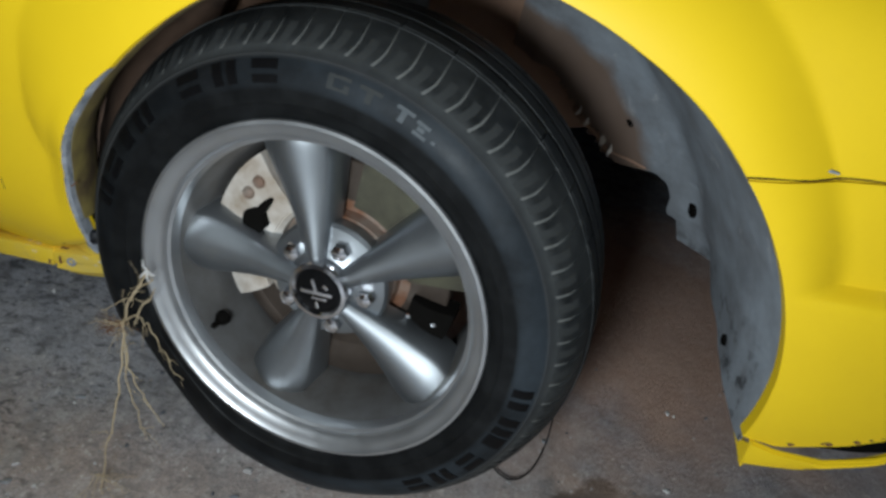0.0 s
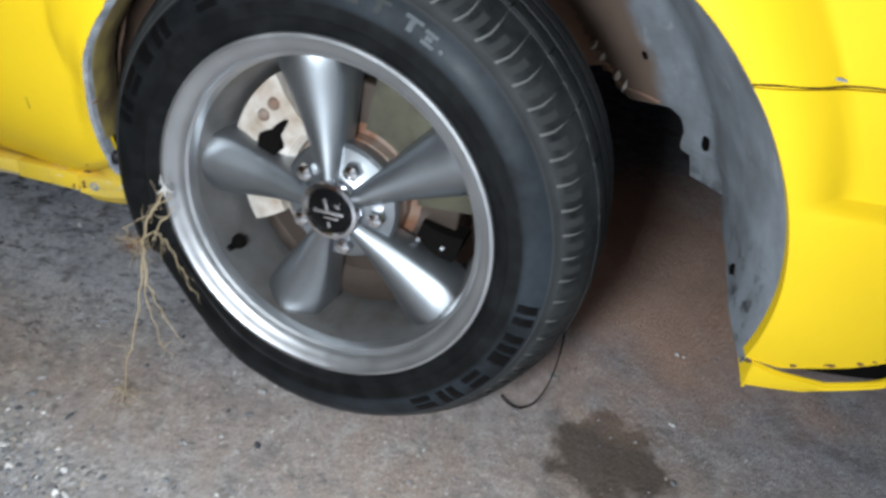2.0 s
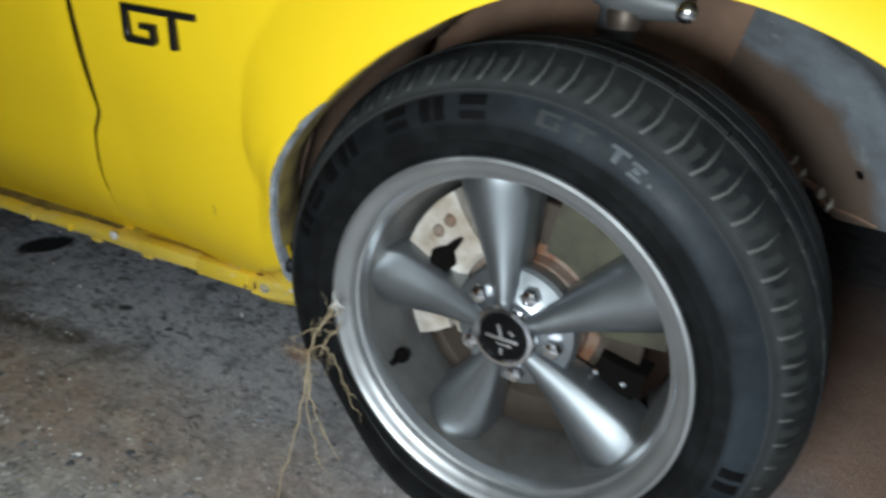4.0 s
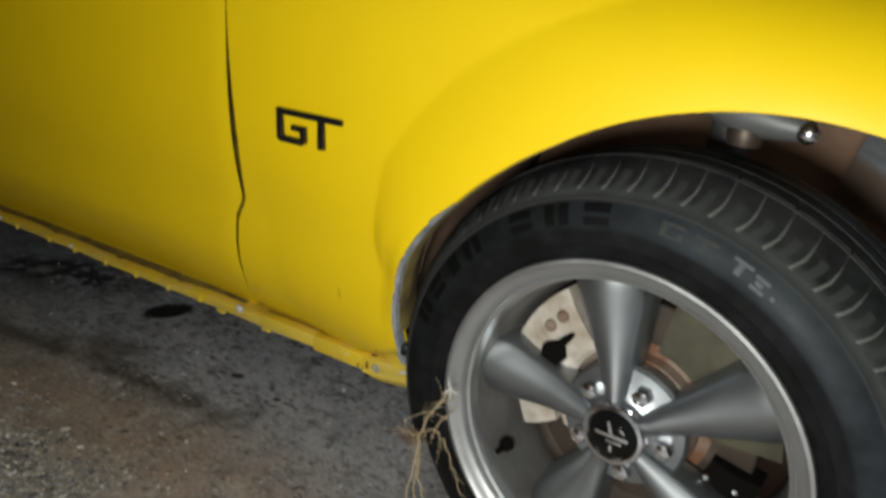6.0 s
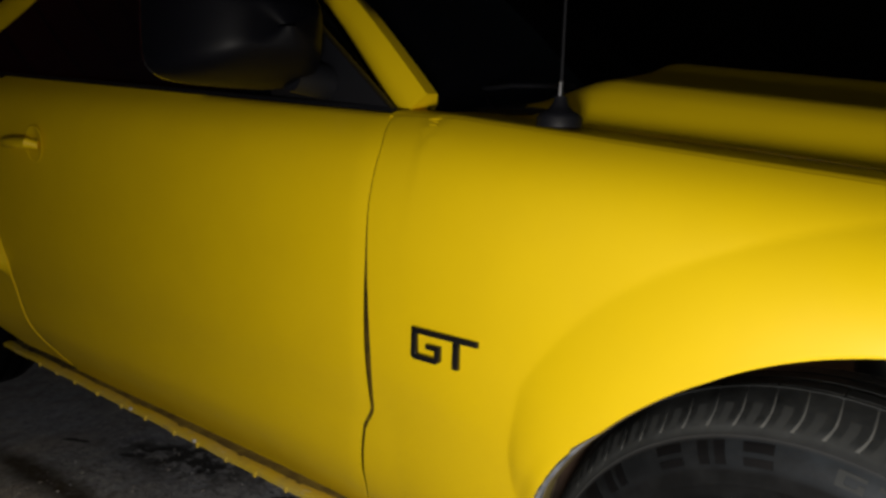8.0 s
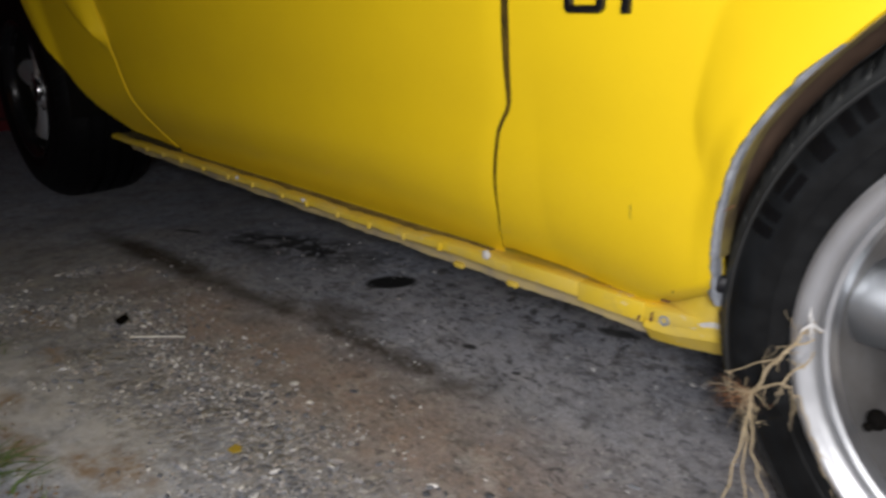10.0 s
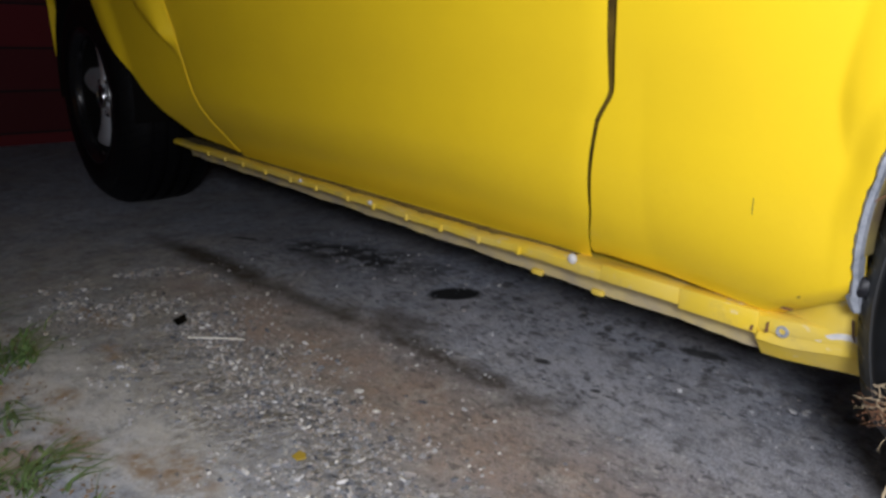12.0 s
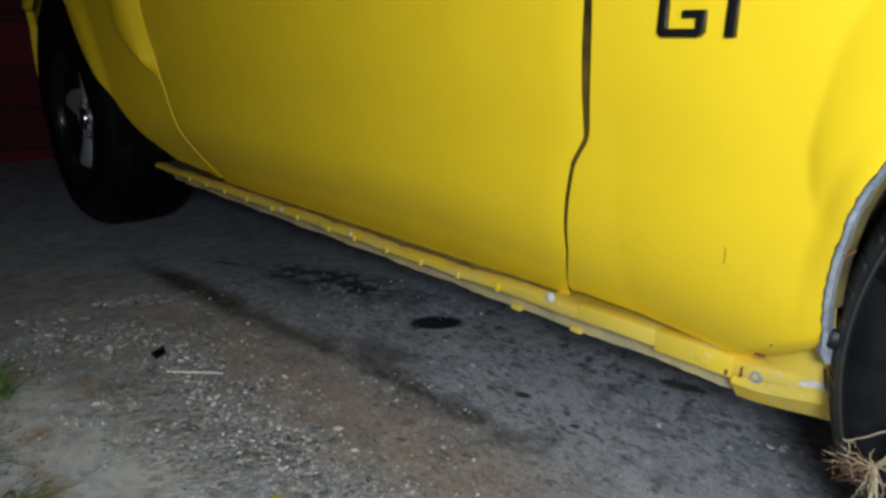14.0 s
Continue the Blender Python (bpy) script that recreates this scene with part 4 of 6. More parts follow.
def build_wheel(name, at, detail=True, contact=None, tall=1.0, wide=1.0, rim_look="machined", barrel_look="barrel_dust", spoke_look="alloy", tyre_look="rubber"):
    """A five-spoke alloy wheel with its tyre; local -Y points outwards."""
    steps = 120
    rim = [(0.2215, 0.020), (0.2270, 0.026), (0.2290, 0.031), (0.2278, 0.0345), (0.2238, 0.0348), (0.2212, 0.0320), (0.2160, 0.0295), (0.2100, 0.0262), (0.2060, 0.0220), (0.2042, 0.0170), (0.2000, 0.0146),
           (0.1985, 0.0080), (0.1975, 0.0000)]
    lip = revolve(rim, steps)
    wheel = part(name, lip, rim_look, car, "silver five-spoke alloy wheel with machined lip", HOME @ at, sharp=25)
    barrel = [(0.1975, 0.0), (0.1955, -0.012), (0.1935, -0.040), (0.188, -0.075), (0.184, -0.125), (0.205, -0.172), (0.2265, -0.180), (0.2270, -0.188)]
    part("barrel", revolve(barrel, steps), barrel_look, wheel, "grey painted wheel barrel")
    # hub with flat pads for the nuts
    hub = revolve([(0.0005, -0.016), (0.034, -0.016), (0.036, -0.018), (0.060, -0.027), (0.078, -0.031), (0.082, -0.036), (0.080, -0.055), (0.03, -0.06)], 60)
    part("hub", hub, "alloy", wheel, sharp=30)

    def spoke():
        n, m = 26, 17
        rows = []
        for i in range(n):
            u = i / (n - 1)
            r = 0.030 + (0.1975 - 0.030) * u
            half = 0.0125 + 0.038 * u + 0.006 * u * u
            crown = -0.006 - 0.006 * math.sin(u * math.pi) - 0.001 * max(0.0, u - 0.9) ** 2 * 100
            thick = 0.030 + 0.012 * u
            # the outer end is rounded off above the barrel
            end = min(1.0, max(0.0, (r - 0.160) / 0.0375))
            half *= math.sqrt(1 - 0.30 * end * end)
            row = []
            for j in range(m):
                v = -1 + 2 * j / (m - 1)
                deep = 0.012 + 0.42 * (half - 0.0125)
                o = crown - deep * abs(v) ** 1.9
                if abs(v) > 0.93:
                    o -= thick * (abs(v) - 0.93) / 0.07
                bow = math.sqrt(max(0.0, 1 - (half * v / 0.2) ** 2))
                row.append((r * (1 - u) + r * u * bow, -o, half * v))
            rows.append(row)
        return [p for row in rows for p in row], grid_faces(n, m)

    one = spoke()
    data = None
    for k in range(5):
        turn = Matrix.Rotation(-radians(33.6 + 72 * k), 4, "Y")
        if data is None:
            sp = part("spoke", one, spoke_look, wheel, at=turn, sharp=60)
            data = sp.data
        else:
            sp = new("spoke", data)
            sp.parent, sp.matrix_basis = wheel, turn
    # centre cap: chrome ring, black disc, plain bright bars
    ring = revolve([(0.040, -0.020), (0.0400, -0.004), (0.0385, 0.0), (0.0335, 0.0012), (0.0305, -0.003)], 48)
    part("cap_ring", ring, "chrome", wheel, "polished cap ring")
    disc = revolve([(0.0308, -0.003), (0.0305, -0.0025), (0.016, 0.0005), (0.0005, 0.001)], 40)
    part("centre_cap", disc, "cap_black", wheel, "black centre cap with bright plain mark")
    if detail:
        marks = join(block(-0.020, -0.0036, -0.0022, 0.021, -0.0002, 0.0022, 0.0010),
                     moved(block(-0.010, -0.0036, -0.0016, 0.010, -0.0002, 0.0016, 0.0008), Matrix.Translation((0.004, 0, -0.0058))),
                     moved(block(-0.0075, -0.0036, -0.0022, 0.0075, -0.0002, 0.0022, 0.0008), Matrix.Translation((-0.0025, 0, 0.0078)) @ Matrix.Rotation(radians(68), 4, "Y")),
                     moved(block(-0.0040, -0.0036, -0.0018, 0.0040, -0.0002, 0.0018, 0.0008), Matrix.Translation((0.012, 0, 0.0085)) @ Matrix.Rotation(radians(30), 4, "Y")),
                     moved(block(-0.0040, -0.0036, -0.0020, 0.0040, -0.0002, 0.0020, 0.0008), Matrix.Translation((0.001, 0, -0.0135)) @ Matrix.Rotation(radians(80), 4, "Y")))
        part("cap_mark", moved(marks, Matrix.Rotation(radians(-3), 4, "Y") @ Matrix.Diagonal((1.05, 1, 1.25, 1))), "chrome", wheel, "bright metal mark of plain bars", sharp=30)
    # nuts
    nut_geo = join(revolve([(0.0135, -0.030), (0.0135, -0.022), (0.0115, -0.020)], 20), revolve([(0.0105, -0.022), (0.0105, -0.006), (0.0090, -0.0025), (0.0045, -0.0005), (0.0003, 0.0)], 6))
    nut_data = None
    for k in range(5):
        a = radians(-2.4 + 72 * k)
        m = Matrix.Translation((0.0572 * math.cos(a), 0.010, 0.0572 * math.sin(a)))
        if nut_data is None:
            nut = part("lug_nut", moved(nut_geo, Matrix.Diagonal((1.15, 1.0, 1.15, 1.0))), "chrome", wheel, "chrome lug nut", m, sharp=25)
            nut_data = nut.data
        else:
            nut = tagged(new("lug_nut", nut_data), "chrome lug nut")
            nut.parent, nut.matrix_basis = wheel, m
    a = radians(215)
    val = moved(revolve([(0.011, 0), (0.0105, 0.006), (0.007, 0.012), (0.0045, 0.014), (0.0045, 0.026), (0.0005, 0.027)], 14), Matrix.Translation((0.188 * math.cos(a), 0.030, 0.188 * math.sin(a))))
    part("valve", val, "black", wheel, "black rubber valve")

    # tyre
    R = 0.340
    prof = [(0.214, 0.014), (0.2225, 0.0235), (0.2300, 0.0300), (0.2400, 0.0350), (0.2460, 0.0370), (0.2475, 0.0386), (0.2500, 0.0388), (0.2600, 0.0405), (0.2700, 0.0412), (0.2800, 0.0395), (0.2900, 0.0350), (0.2960, 0.0315), (0.2975, 0.0318),
            (0.2995, 0.0295), (0.3060, 0.0235), (0.3120, 0.0165), (0.3180, 0.0080), (0.3240, -0.0025), (0.3290, -0.0140), (0.3325, -0.0240), (0.3350, -0.0330)]
    tread = [(-0.0335, 0.0), (-0.0350, 0.003), (-0.0395, 0.003), (-0.0410, 0.0), (-0.0620, 0.0), (-0.0630, 0.008), (-0.0720, 0.008), (-0.0730, 0.0), (-0.0980, 0.0), (-0.0990, 0.008), (-0.1080, 0.008), (-0.1090, 0.0),
             (-0.1360, 0.0), (-0.1370, 0.007), (-0.1440, 0.007), (-0.1450, 0.0)]
    prof += [(R - 0.0012 - d - 0.9 * (o + 0.085) ** 2, o) for o, d in tread]
    prof += [(0.3350, -0.158), (0.3300, -0.172), (0.3180, -0.190), (0.2950, -0.206), (0.2650, -0.211), (0.2400, -0.203), (0.2225, -0.190)]
    prof = [(0.2225 + (r - 0.2225) * tall if r > 0.2225 else r, o if o > -0.02 else -0.02 + (o + 0.02) * wide) for r, o in prof]
    pitches, sub = 66, (0.0, 0.16, 0.40, 0.435, 0.565, 0.60, 0.84)
    count = pitches * len(sub)
    verts = []
    for i, (r, o) in enumerate(prof):
        # the cross grooves narrow towards the tread
        taper = float(np.interp(r, [0.300, 0.306, 0.331], [1.15, 1.0, 0.30]))
        for k in range(count):
            pitch, at = divmod(k, len(sub))
            fr = (pitch + (0.5 + (sub[at] - 0.5) * taper if 2 <= at <= 5 else sub[at])) / pitches
            lateral = at in (3, 4)
            depth = 0.0
            if lateral and 0.3030 < r and o > -0.0335:
                depth = 0.0022 * min(1.0, (r - 0.3020) / 0.012)
            if lateral and -0.0625 <= o <= -0.0400 and pitch % 2 == 0:
                depth = 0.004
            if lateral and o < -0.145 and r > 0.315:
                depth = 0.0045
            a = 2 * math.pi * fr - 1.4 * max(0.0, r - 0.303) + 16.0 * max(0.0, r - 0.316) ** 1.5
            rr = r - depth
            oo = o
            if detail and r > 0.228:
                # the tyre is folded in low at the back
                dent = float(smooth01((math.degrees(a) % 360 - 204) / 5.0) * smooth01((252 - math.degrees(a) % 360) / 34.0))
                if o > -0.05:
                    oo -= 0.016 * dent * math.sin(math.pi * min(1.0, max(0.0, (r - 0.228) / 0.10)))
                    rr -= 0.010 * dent * (r - 0.228) / 0.10
            p = Vector((rr * math.cos(a), -oo, rr * math.sin(a)))
            if detail:
                free = min(1.0, max(0.0, (r - 0.228) / 0.05))
                p += Vector((-0.001, 0, 0.0)) * free
            verts.append(p)
    if contact is not None:
        # flatten the foot of the tyre where it bears on the ground
        m = contact
        inv = m.inverted()
        for i, p in enumerate(verts):
            w = m @ p
            if w.z < 0.035:
                low = 0.035 - w.z
                w.z = max(w.z, 0.0015) if w.z > 0.0015 else 0.0015
                sideways = -1 if p.y < 0.08 else 1
                w.y += sideways * min(0.010, low * 0.18)
                verts[i] = inv @ w
    faces = grid_faces(len(prof), count, True)
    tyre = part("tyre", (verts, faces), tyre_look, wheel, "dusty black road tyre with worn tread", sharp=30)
    tyre.data.materials.append(MATS["groove"])
    tyre.data.materials.append(MATS["block"])
    for i, f in enumerate(tyre.data.polygons):
        row, k = divmod(f.index, count)
        if detail and row < len(prof) - 1 and 0.3035 < prof[row][0] < 0.3345 and prof[row][1] > -0.0330:
            if k % len(sub) == 3:
                f.material_index = 1
            elif k % len(sub) in (0, 6) and prof[row][0] < 0.322:
                f.material_index = 2
    if detail:
        # raised bars in place of the maker's lettering
        def on_wall(r):
            return float(np.interp(r, [p[0] for p in prof[:18]], [p[1] for p in prof[:18]]))

        def mark(a0, a1, r0, r1, lift, mat, lab):
            n = 8
            rows = []
            for r in np.linspace(r0, r1, 5):
                rows.append([(r * math.cos(radians(a)) - 0.001 * min(1.0, (r - 0.228) / 0.05), -(on_wall(r) + lift), r * math.sin(radians(a))) for a in np.linspace(a0, a1, n)])
            f = np.array(rows)
            part("raised_mark", sheet(f, f + np.array([0, lift + 0.001, 0])), mat, wheel, lab)

        def glyph(a, wide, kind):
            """A group of bars of a letter's size, without a letter's form."""
            r0, r1 = 0.2690, 0.2925
            if kind == 0:
                mark(a + wide * 0.2, a + wide * 0.8, r0, r1, 0.0011, "letter", "raised black bar")
            elif kind == 1:
                mark(a, a + wide * 0.36, r0, r1, 0.0011, "letter", "raised black bar")
                mark(a + wide * 0.58, a + wide * 0.95, r0, r1, 0.0011, "letter", "raised black bar")
            else:
                mark(a, a + wide * 0.95, r0, r0 + 0.0085, 0.0011, "letter", "raised black bar")
                mark(a, a + wide * 0.95, r1 - 0.0095, r1, 0.0011, "letter", "raised black bar")

        for a, kind in ((160, 1), (151, 2), (142, 0), (134, 1), (117.5, 2), (107.5, 1), (97.5, 2), (-10.5, 1), (-20, 1), (-26, 0), (-36, 2), (-46, 1), (-55, 2)):
            glyph(a, 6.4, kind)
        for a0, a1, r0, r1 in ((66.4, 70.6, 0.2855, 0.2890), (68.0, 69.3, 0.2745, 0.2855), (62.4, 65.6, 0.2835, 0.2870), (63.2, 64.9, 0.2780, 0.2825), (62.2, 65.4, 0.2730, 0.2768), (60.0, 60.9, 0.2760, 0.2800)):
            mark(a0, a1, r0, r1, 0.0009, "print", "pale grey printed mark")
        # a worn-off print beside it
        for a0, a1, r0, r1 in ((74.0, 79.0, 0.2850, 0.2890), (75.8, 77.2, 0.2740, 0.2850), (81.0, 86.0, 0.2855, 0.2890), (84.6, 86.0, 0.2740, 0.2855), (81.0, 84.6, 0.2740, 0.2772), (81.0, 82.2, 0.2772, 0.2820)):
            mark(a0, a1, r0, r1, 0.0008, "block", "faint grey printed mark")
    return wheel


def build_brake(at):
    """Disc, hat, shield and caliper behind the front wheel."""
    disc = car_part("brake_disc", moved(revolve([(0.062, -0.050), (0.066, -0.054), (0.068, -0.080), (0.090, -0.082), (0.092, -0.080), (0.148, -0.080), (0.150, -0.082), (0.150, -0.104), (0.06, -0.106)], 64), at), "disc", "worn steel brake disc with rusty hat")
    part("hat", moved(revolve([(0.030, -0.056), (0.076, -0.058), (0.080, -0.062), (0.082, -0.079), (0.096, -0.0795)], 48), at), "rust", disc, "rusty disc hat")
    car_part("brake_shield", moved(join(revolve([(0.095, -0.066), (0.176, -0.070), (0.180, -0.080), (0.095, -0.078)], 50, 5, 82)), at), "olive", "dull olive brake shield")

    def arc(r0, r1, a0, a1, o0, o1, n=18):
        rows_f, rows_b = [], []
        for r in np.linspace(r0, r1, 4):
            rows_f.append([(r * math.cos(radians(a)), -o1 + 0.006 * ((r - r0) / (r1 - r0) - 0.5) ** 2 * 4, r * math.sin(radians(a))) for a in np.linspace(a0, a1, n)])
            rows_b.append([(r * math.cos(radians(a)), -o0, r * math.sin(radians(a))) for a in np.linspace(a0, a1, n)])
        return sheet(np.array(rows_f), np.array(rows_b))

    cal = car_part("caliper", moved(join(arc(0.098, 0.180, 129, 176, -0.135, -0.050), arc(0.118, 0.172, 186, 210, -0.135, -0.058)), at), "caliper", "pale grey brake caliper with dirty edges")
    # a rounded dark window with a narrow finger towards the top
    hole = []
    for t in np.linspace(0, 2 * math.pi, 28, endpoint=False):
        a = 152 + 15 * math.cos(t)
        r = 0.1245 + 0.0165 * math.sin(t) * (0.38 + 0.70 * float(smooth01((166 - 2 * abs(a - 159) - 146) / 12)))
        hole.append((r * math.cos(radians(a)), r * math.sin(radians(a))))
    part("window", moved(prism(hole, 0.0425, 0.054), at), "black", cal, "dark window of the caliper")
    for a in (137, 146):
        c = Vector((0.152 * math.cos(radians(a)), 0, 0.150 * math.sin(radians(a))))
        part("piston", moved(revolve([(0.009, -0.054), (0.008, -0.047), (0.005, -0.044), (0.0004, -0.0435)], 14), at @ Matrix.Translation(c)), "rust", cal, "rusty pin")
    part("bracket", moved(arc(0.090, 0.108, 122, 214, -0.12, -0.058), at), "caliper", cal)
    for a in (182,):
        c = Vector((0.125 * math.cos(radians(a)), 0, 0.125 * math.sin(radians(a))))
        part("bolt", moved(revolve([(0.009, -0.052), (0.009, -0.040), (0.006, -0.038), (0.0004, -0.038)], 8), at @ Matrix.Translation(c)), "rust", cal)
    # dark bracket with two bolts, and the pale lower plate
    knob = car_part("bracket", moved(arc(0.105, 0.165, -36, -8, -0.10, -0.060), at), "black", "black bracket with two bolts")
    for x, z in ((0.105, -0.036), (0.140, -0.038)):
        part("bolt", moved(revolve([(0.0032, -0.060), (0.0032, -0.055), (0.0004, -0.054)], 8), at @ Matrix.Translation((x, 0, z))), "chrome", knob)
    car_part("backing_plate", moved(join(arc(0.125, 0.178, 262, 300, -0.12, -0.075), arc(0.150, 0.178, 206, 240, -0.12, -0.085)), at), "disc", "pale dusty backing plate")
    return disc


def build_well():
    """Inside of the front wheel opening: plastic liner ahead, painted metal above and behind, strut and arms."""
    def liner_point(a, y):
        """The leaning, wavy skin of the liner at an angle round the opening and a depth."""
        slope = float(np.interp(a, [-10, 0, 8, 20, 40, 70, 90], [0.03, -0.05, -0.12, -0.17, -0.20, -0.14, -0.06]))
        r = (float(arch_rad(a)) - ARCH_R) * max(0.0, 1 - y / 0.10) + ARCH_R + 0.003 + slope * y - 0.7 * max(0.0, y - 0.30) + 0.0015 * math.sin(a * 0.35 + y * 25) * min(1.0, y * 10)
        return ARCH_X + r * math.cos(radians(a)), y, ARCH_Z + r * math.sin(radians(a))

    # the torn inner edge: angle at the opening, angle and depth of the edge
    torn = np.array([(-10.5, -10.5, 0.03), (-8.5, -9.5, 0.09), (-6.5, -9, 0.174), (-5, -6.5, 0.216), (-3.5, -5.5, 0.27), (-1.5, -1.5, 0.30), (0.5, 3.6, 0.30), (2.0, -1, 0.36), (5, 5.6, 0.345), (6.5, 6, 0.36), (10, 11.5, 0.348),
                     (14, 15.5, 0.348), (17, 18, 0.36), (18.5, 18.5, 0.384), (20, 17.5, 0.426), (23, 22, 0.45), (30, 30, 0.456), (44, 44, 0.455), (60, 60, 0.46), (81, 81, 0.50)])
    rng = random.Random(21)
    rows = []
    outer = np.concatenate([np.linspace(-10.5, 24, 130), np.linspace(24.6, 80.5, 76)])
    for a in outer:
        inner, w = float(np.interp(a, torn[:, 0], torn[:, 1])), float(np.interp(a, torn[:, 0], torn[:, 2]))
        if 21 < a < 60:
            w += rng.uniform(-0.010, 0.006)
        x0, _, z0 = liner_point(a, 0.0)
        y0 = float(side(x0, max(z0, 0.27))) + 0.007
        rows.append([liner_point(a + (inner - a) * k * k, y0 + (max(w, y0 + 0.01) - y0) * k) for k in np.linspace(0, 1, 30)])
    f = np.array(rows)
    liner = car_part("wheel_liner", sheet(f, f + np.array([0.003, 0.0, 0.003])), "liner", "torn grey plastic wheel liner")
    # frayed pale edge next to the tyre
    fray = []
    for i in range(34):
        a = 19.5 + 24 * i / 33
        w = float(np.interp(a, [19, 20.5, 23, 40, 90], [0.37, 0.39, 0.44, 0.455, 0.50])) - 0.004
        fray.append([Vector(liner_point(a, w - h)) + Vector((-0.004, 0, -0.003)) for h in (0.0, 0.004 + 0.010 * rng.random() ** 2)])
    fray = np.array(fray).transpose(1, 0, 2)
    part("torn_edge", sheet(fray, fray + np.array([0.002, 0, 0.002])), "underbody", liner, "frayed brown torn edge", smooth=False)
    for a, y in ((23.5, 0.428), (27.5, 0.437), (36, 0.444), (41.5, 0.447)):
        c = Vector(liner_point(a, y))
        pts = [(c.x + rng.uniform(0.001, 0.007) * math.cos(t) + 0.3 * rng.uniform(0.001, 0.010) * math.sin(t), c.z + rng.uniform(0.002, 0.013) * math.sin(t)) for t in np.linspace(0, 5.4, 7)]
        part("torn_scrap", prism(pts, c.y - 0.010, c.y - 0.006), "caliper", liner, "frayed pale plastic scrap", smooth=False)
    for a, y, r in ((11.0, 0.312, 0.012), (-5.0, 0.150, 0.008), (34, 0.372, 0.007)):
        hole = revolve([(0.0005, 0.001), (r * 0.75, 0.001), (r * 0.95, 0.0), (r, -0.004)], 12)
        p = liner_point(a, y)
        face = Vector((-math.cos(radians(a)), -0.25, -math.sin(radians(a)))).to_track_quat("-Y", "Z").to_matrix().to_4x4()
        part("clip_hole", moved(hole, Matrix.Translation(Vector(p) + Vector((-0.003, 0, 0))) @ face), "black", liner, "black clip hole")
    # inner fender and the rear half of the well
    def well_row(a):
        r = ARCH_R + 0.028 + 0.022 * float(smooth01((a - 135) / 20))
        return [(ARCH_X + (r + 0.02 * math.sin(k * 9)) * math.cos(radians(a)), 0.095 + 0.40 * k, ARCH_Z + (r + 0.012 * math.sin(k * 7 + a)) * math.sin(radians(a)) + 0.03 * k) for k in np.linspace(0, 1, 14)]

    f = np.array([well_row(a) for a in np.linspace(80, 118, 18)])
    well = car_part("wheel_well", sheet(f, f + np.array([-0.004, 0, 0.006])), "well", "dirty beige inner wheel well")
    # the back half takes the darker copy to stay in shade
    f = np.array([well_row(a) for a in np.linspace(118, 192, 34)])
    part("rear_half", sheet(f, f + np.array([-0.004, 0, 0.006])), "dark_well", well, "dark brown back of the wheel well, shade in its colour")
    wall = []
    for v in np.linspace(0, 1, 12):
        wall.append([(x, 0.50 + 0.03 * math.sin(x * 9 + v * 2), (low := 0.40 + 0.05 * math.exp(-((x - 0.40) / 0.13) ** 2)) + (0.86 - low) * v) for x in np.linspace(-0.33, 0.60, 40)])
    wall = np.array(wall)
    part("inner_wall", sheet(wall, wall + np.array([0, 0.01, 0])), "underbody", well, "muddy brown inner wall, lightened against the shadow", at=Matrix())
    # strut with spring seat and top link
    car_part("strut", join(tube([(0.03, 0.33, 0.30), (0.02, 0.36, 0.62), (0.02, 0.38, 0.86)], [0.030, 0.028, 0.020], 14)), "strut", "grey suspension strut")
    link = car_part("link_arm", join(tube([(-0.035, 0.17, 0.745), (0.02, 0.155, 0.720), (0.066, 0.145, 0.706), (0.105, 0.135, 0.702), (0.132, 0.128, 0.699)], [0.012, 0.022, 0.026, 0.018, 0.011], 12), tube([(0.05, 0.16, 0.72), (0.03, 0.30, 0.79)], [0.030, 0.034], 12)), "strut", "grey pressed bracket above the tyre")
    part("bolt", moved(revolve([(0.011, 0), (0.011, 0.010), (0.007, 0.013), (0.0004, 0.0135)], 12), Matrix.Translation((0.129, 0.118, 0.700))), "chrome", link, "shiny bolt head")
    part("bush", tube([(0.066, 0.143, 0.692), (0.066, 0.143, 0.684), (0.066, 0.143, 0.672)], [0.019, 0.021, 0.018], 16), "disc", link, "bright steel collar")
    arm = car_part("lower_arm", join(tube([(0.02, 0.22, 0.20), (0.10, 0.45, 0.19), (0.16, 0.70, 0.21)], [0.020, 0.026, 0.030], 10), tube([(0.02, 0.22, 0.20), (-0.16, 0.55, 0.21)], [0.018, 0.026], 10)), "rust", "rusty lower control arm")
    car_part("knuckle", join(tube([(0.01, 0.17, 0.18), (0.01, 0.20, 0.30), (0.02, 0.28, 0.42)], [0.03, 0.045, 0.03], 12)), "rust", "rusty steering knuckle")
    part("tie_rod", tube([(0.12, 0.20, 0.25), (0.12, 0.50, 0.24), (0.10, 0.80, 0.25)], 0.011, 10), "rust", arm)
    return liner


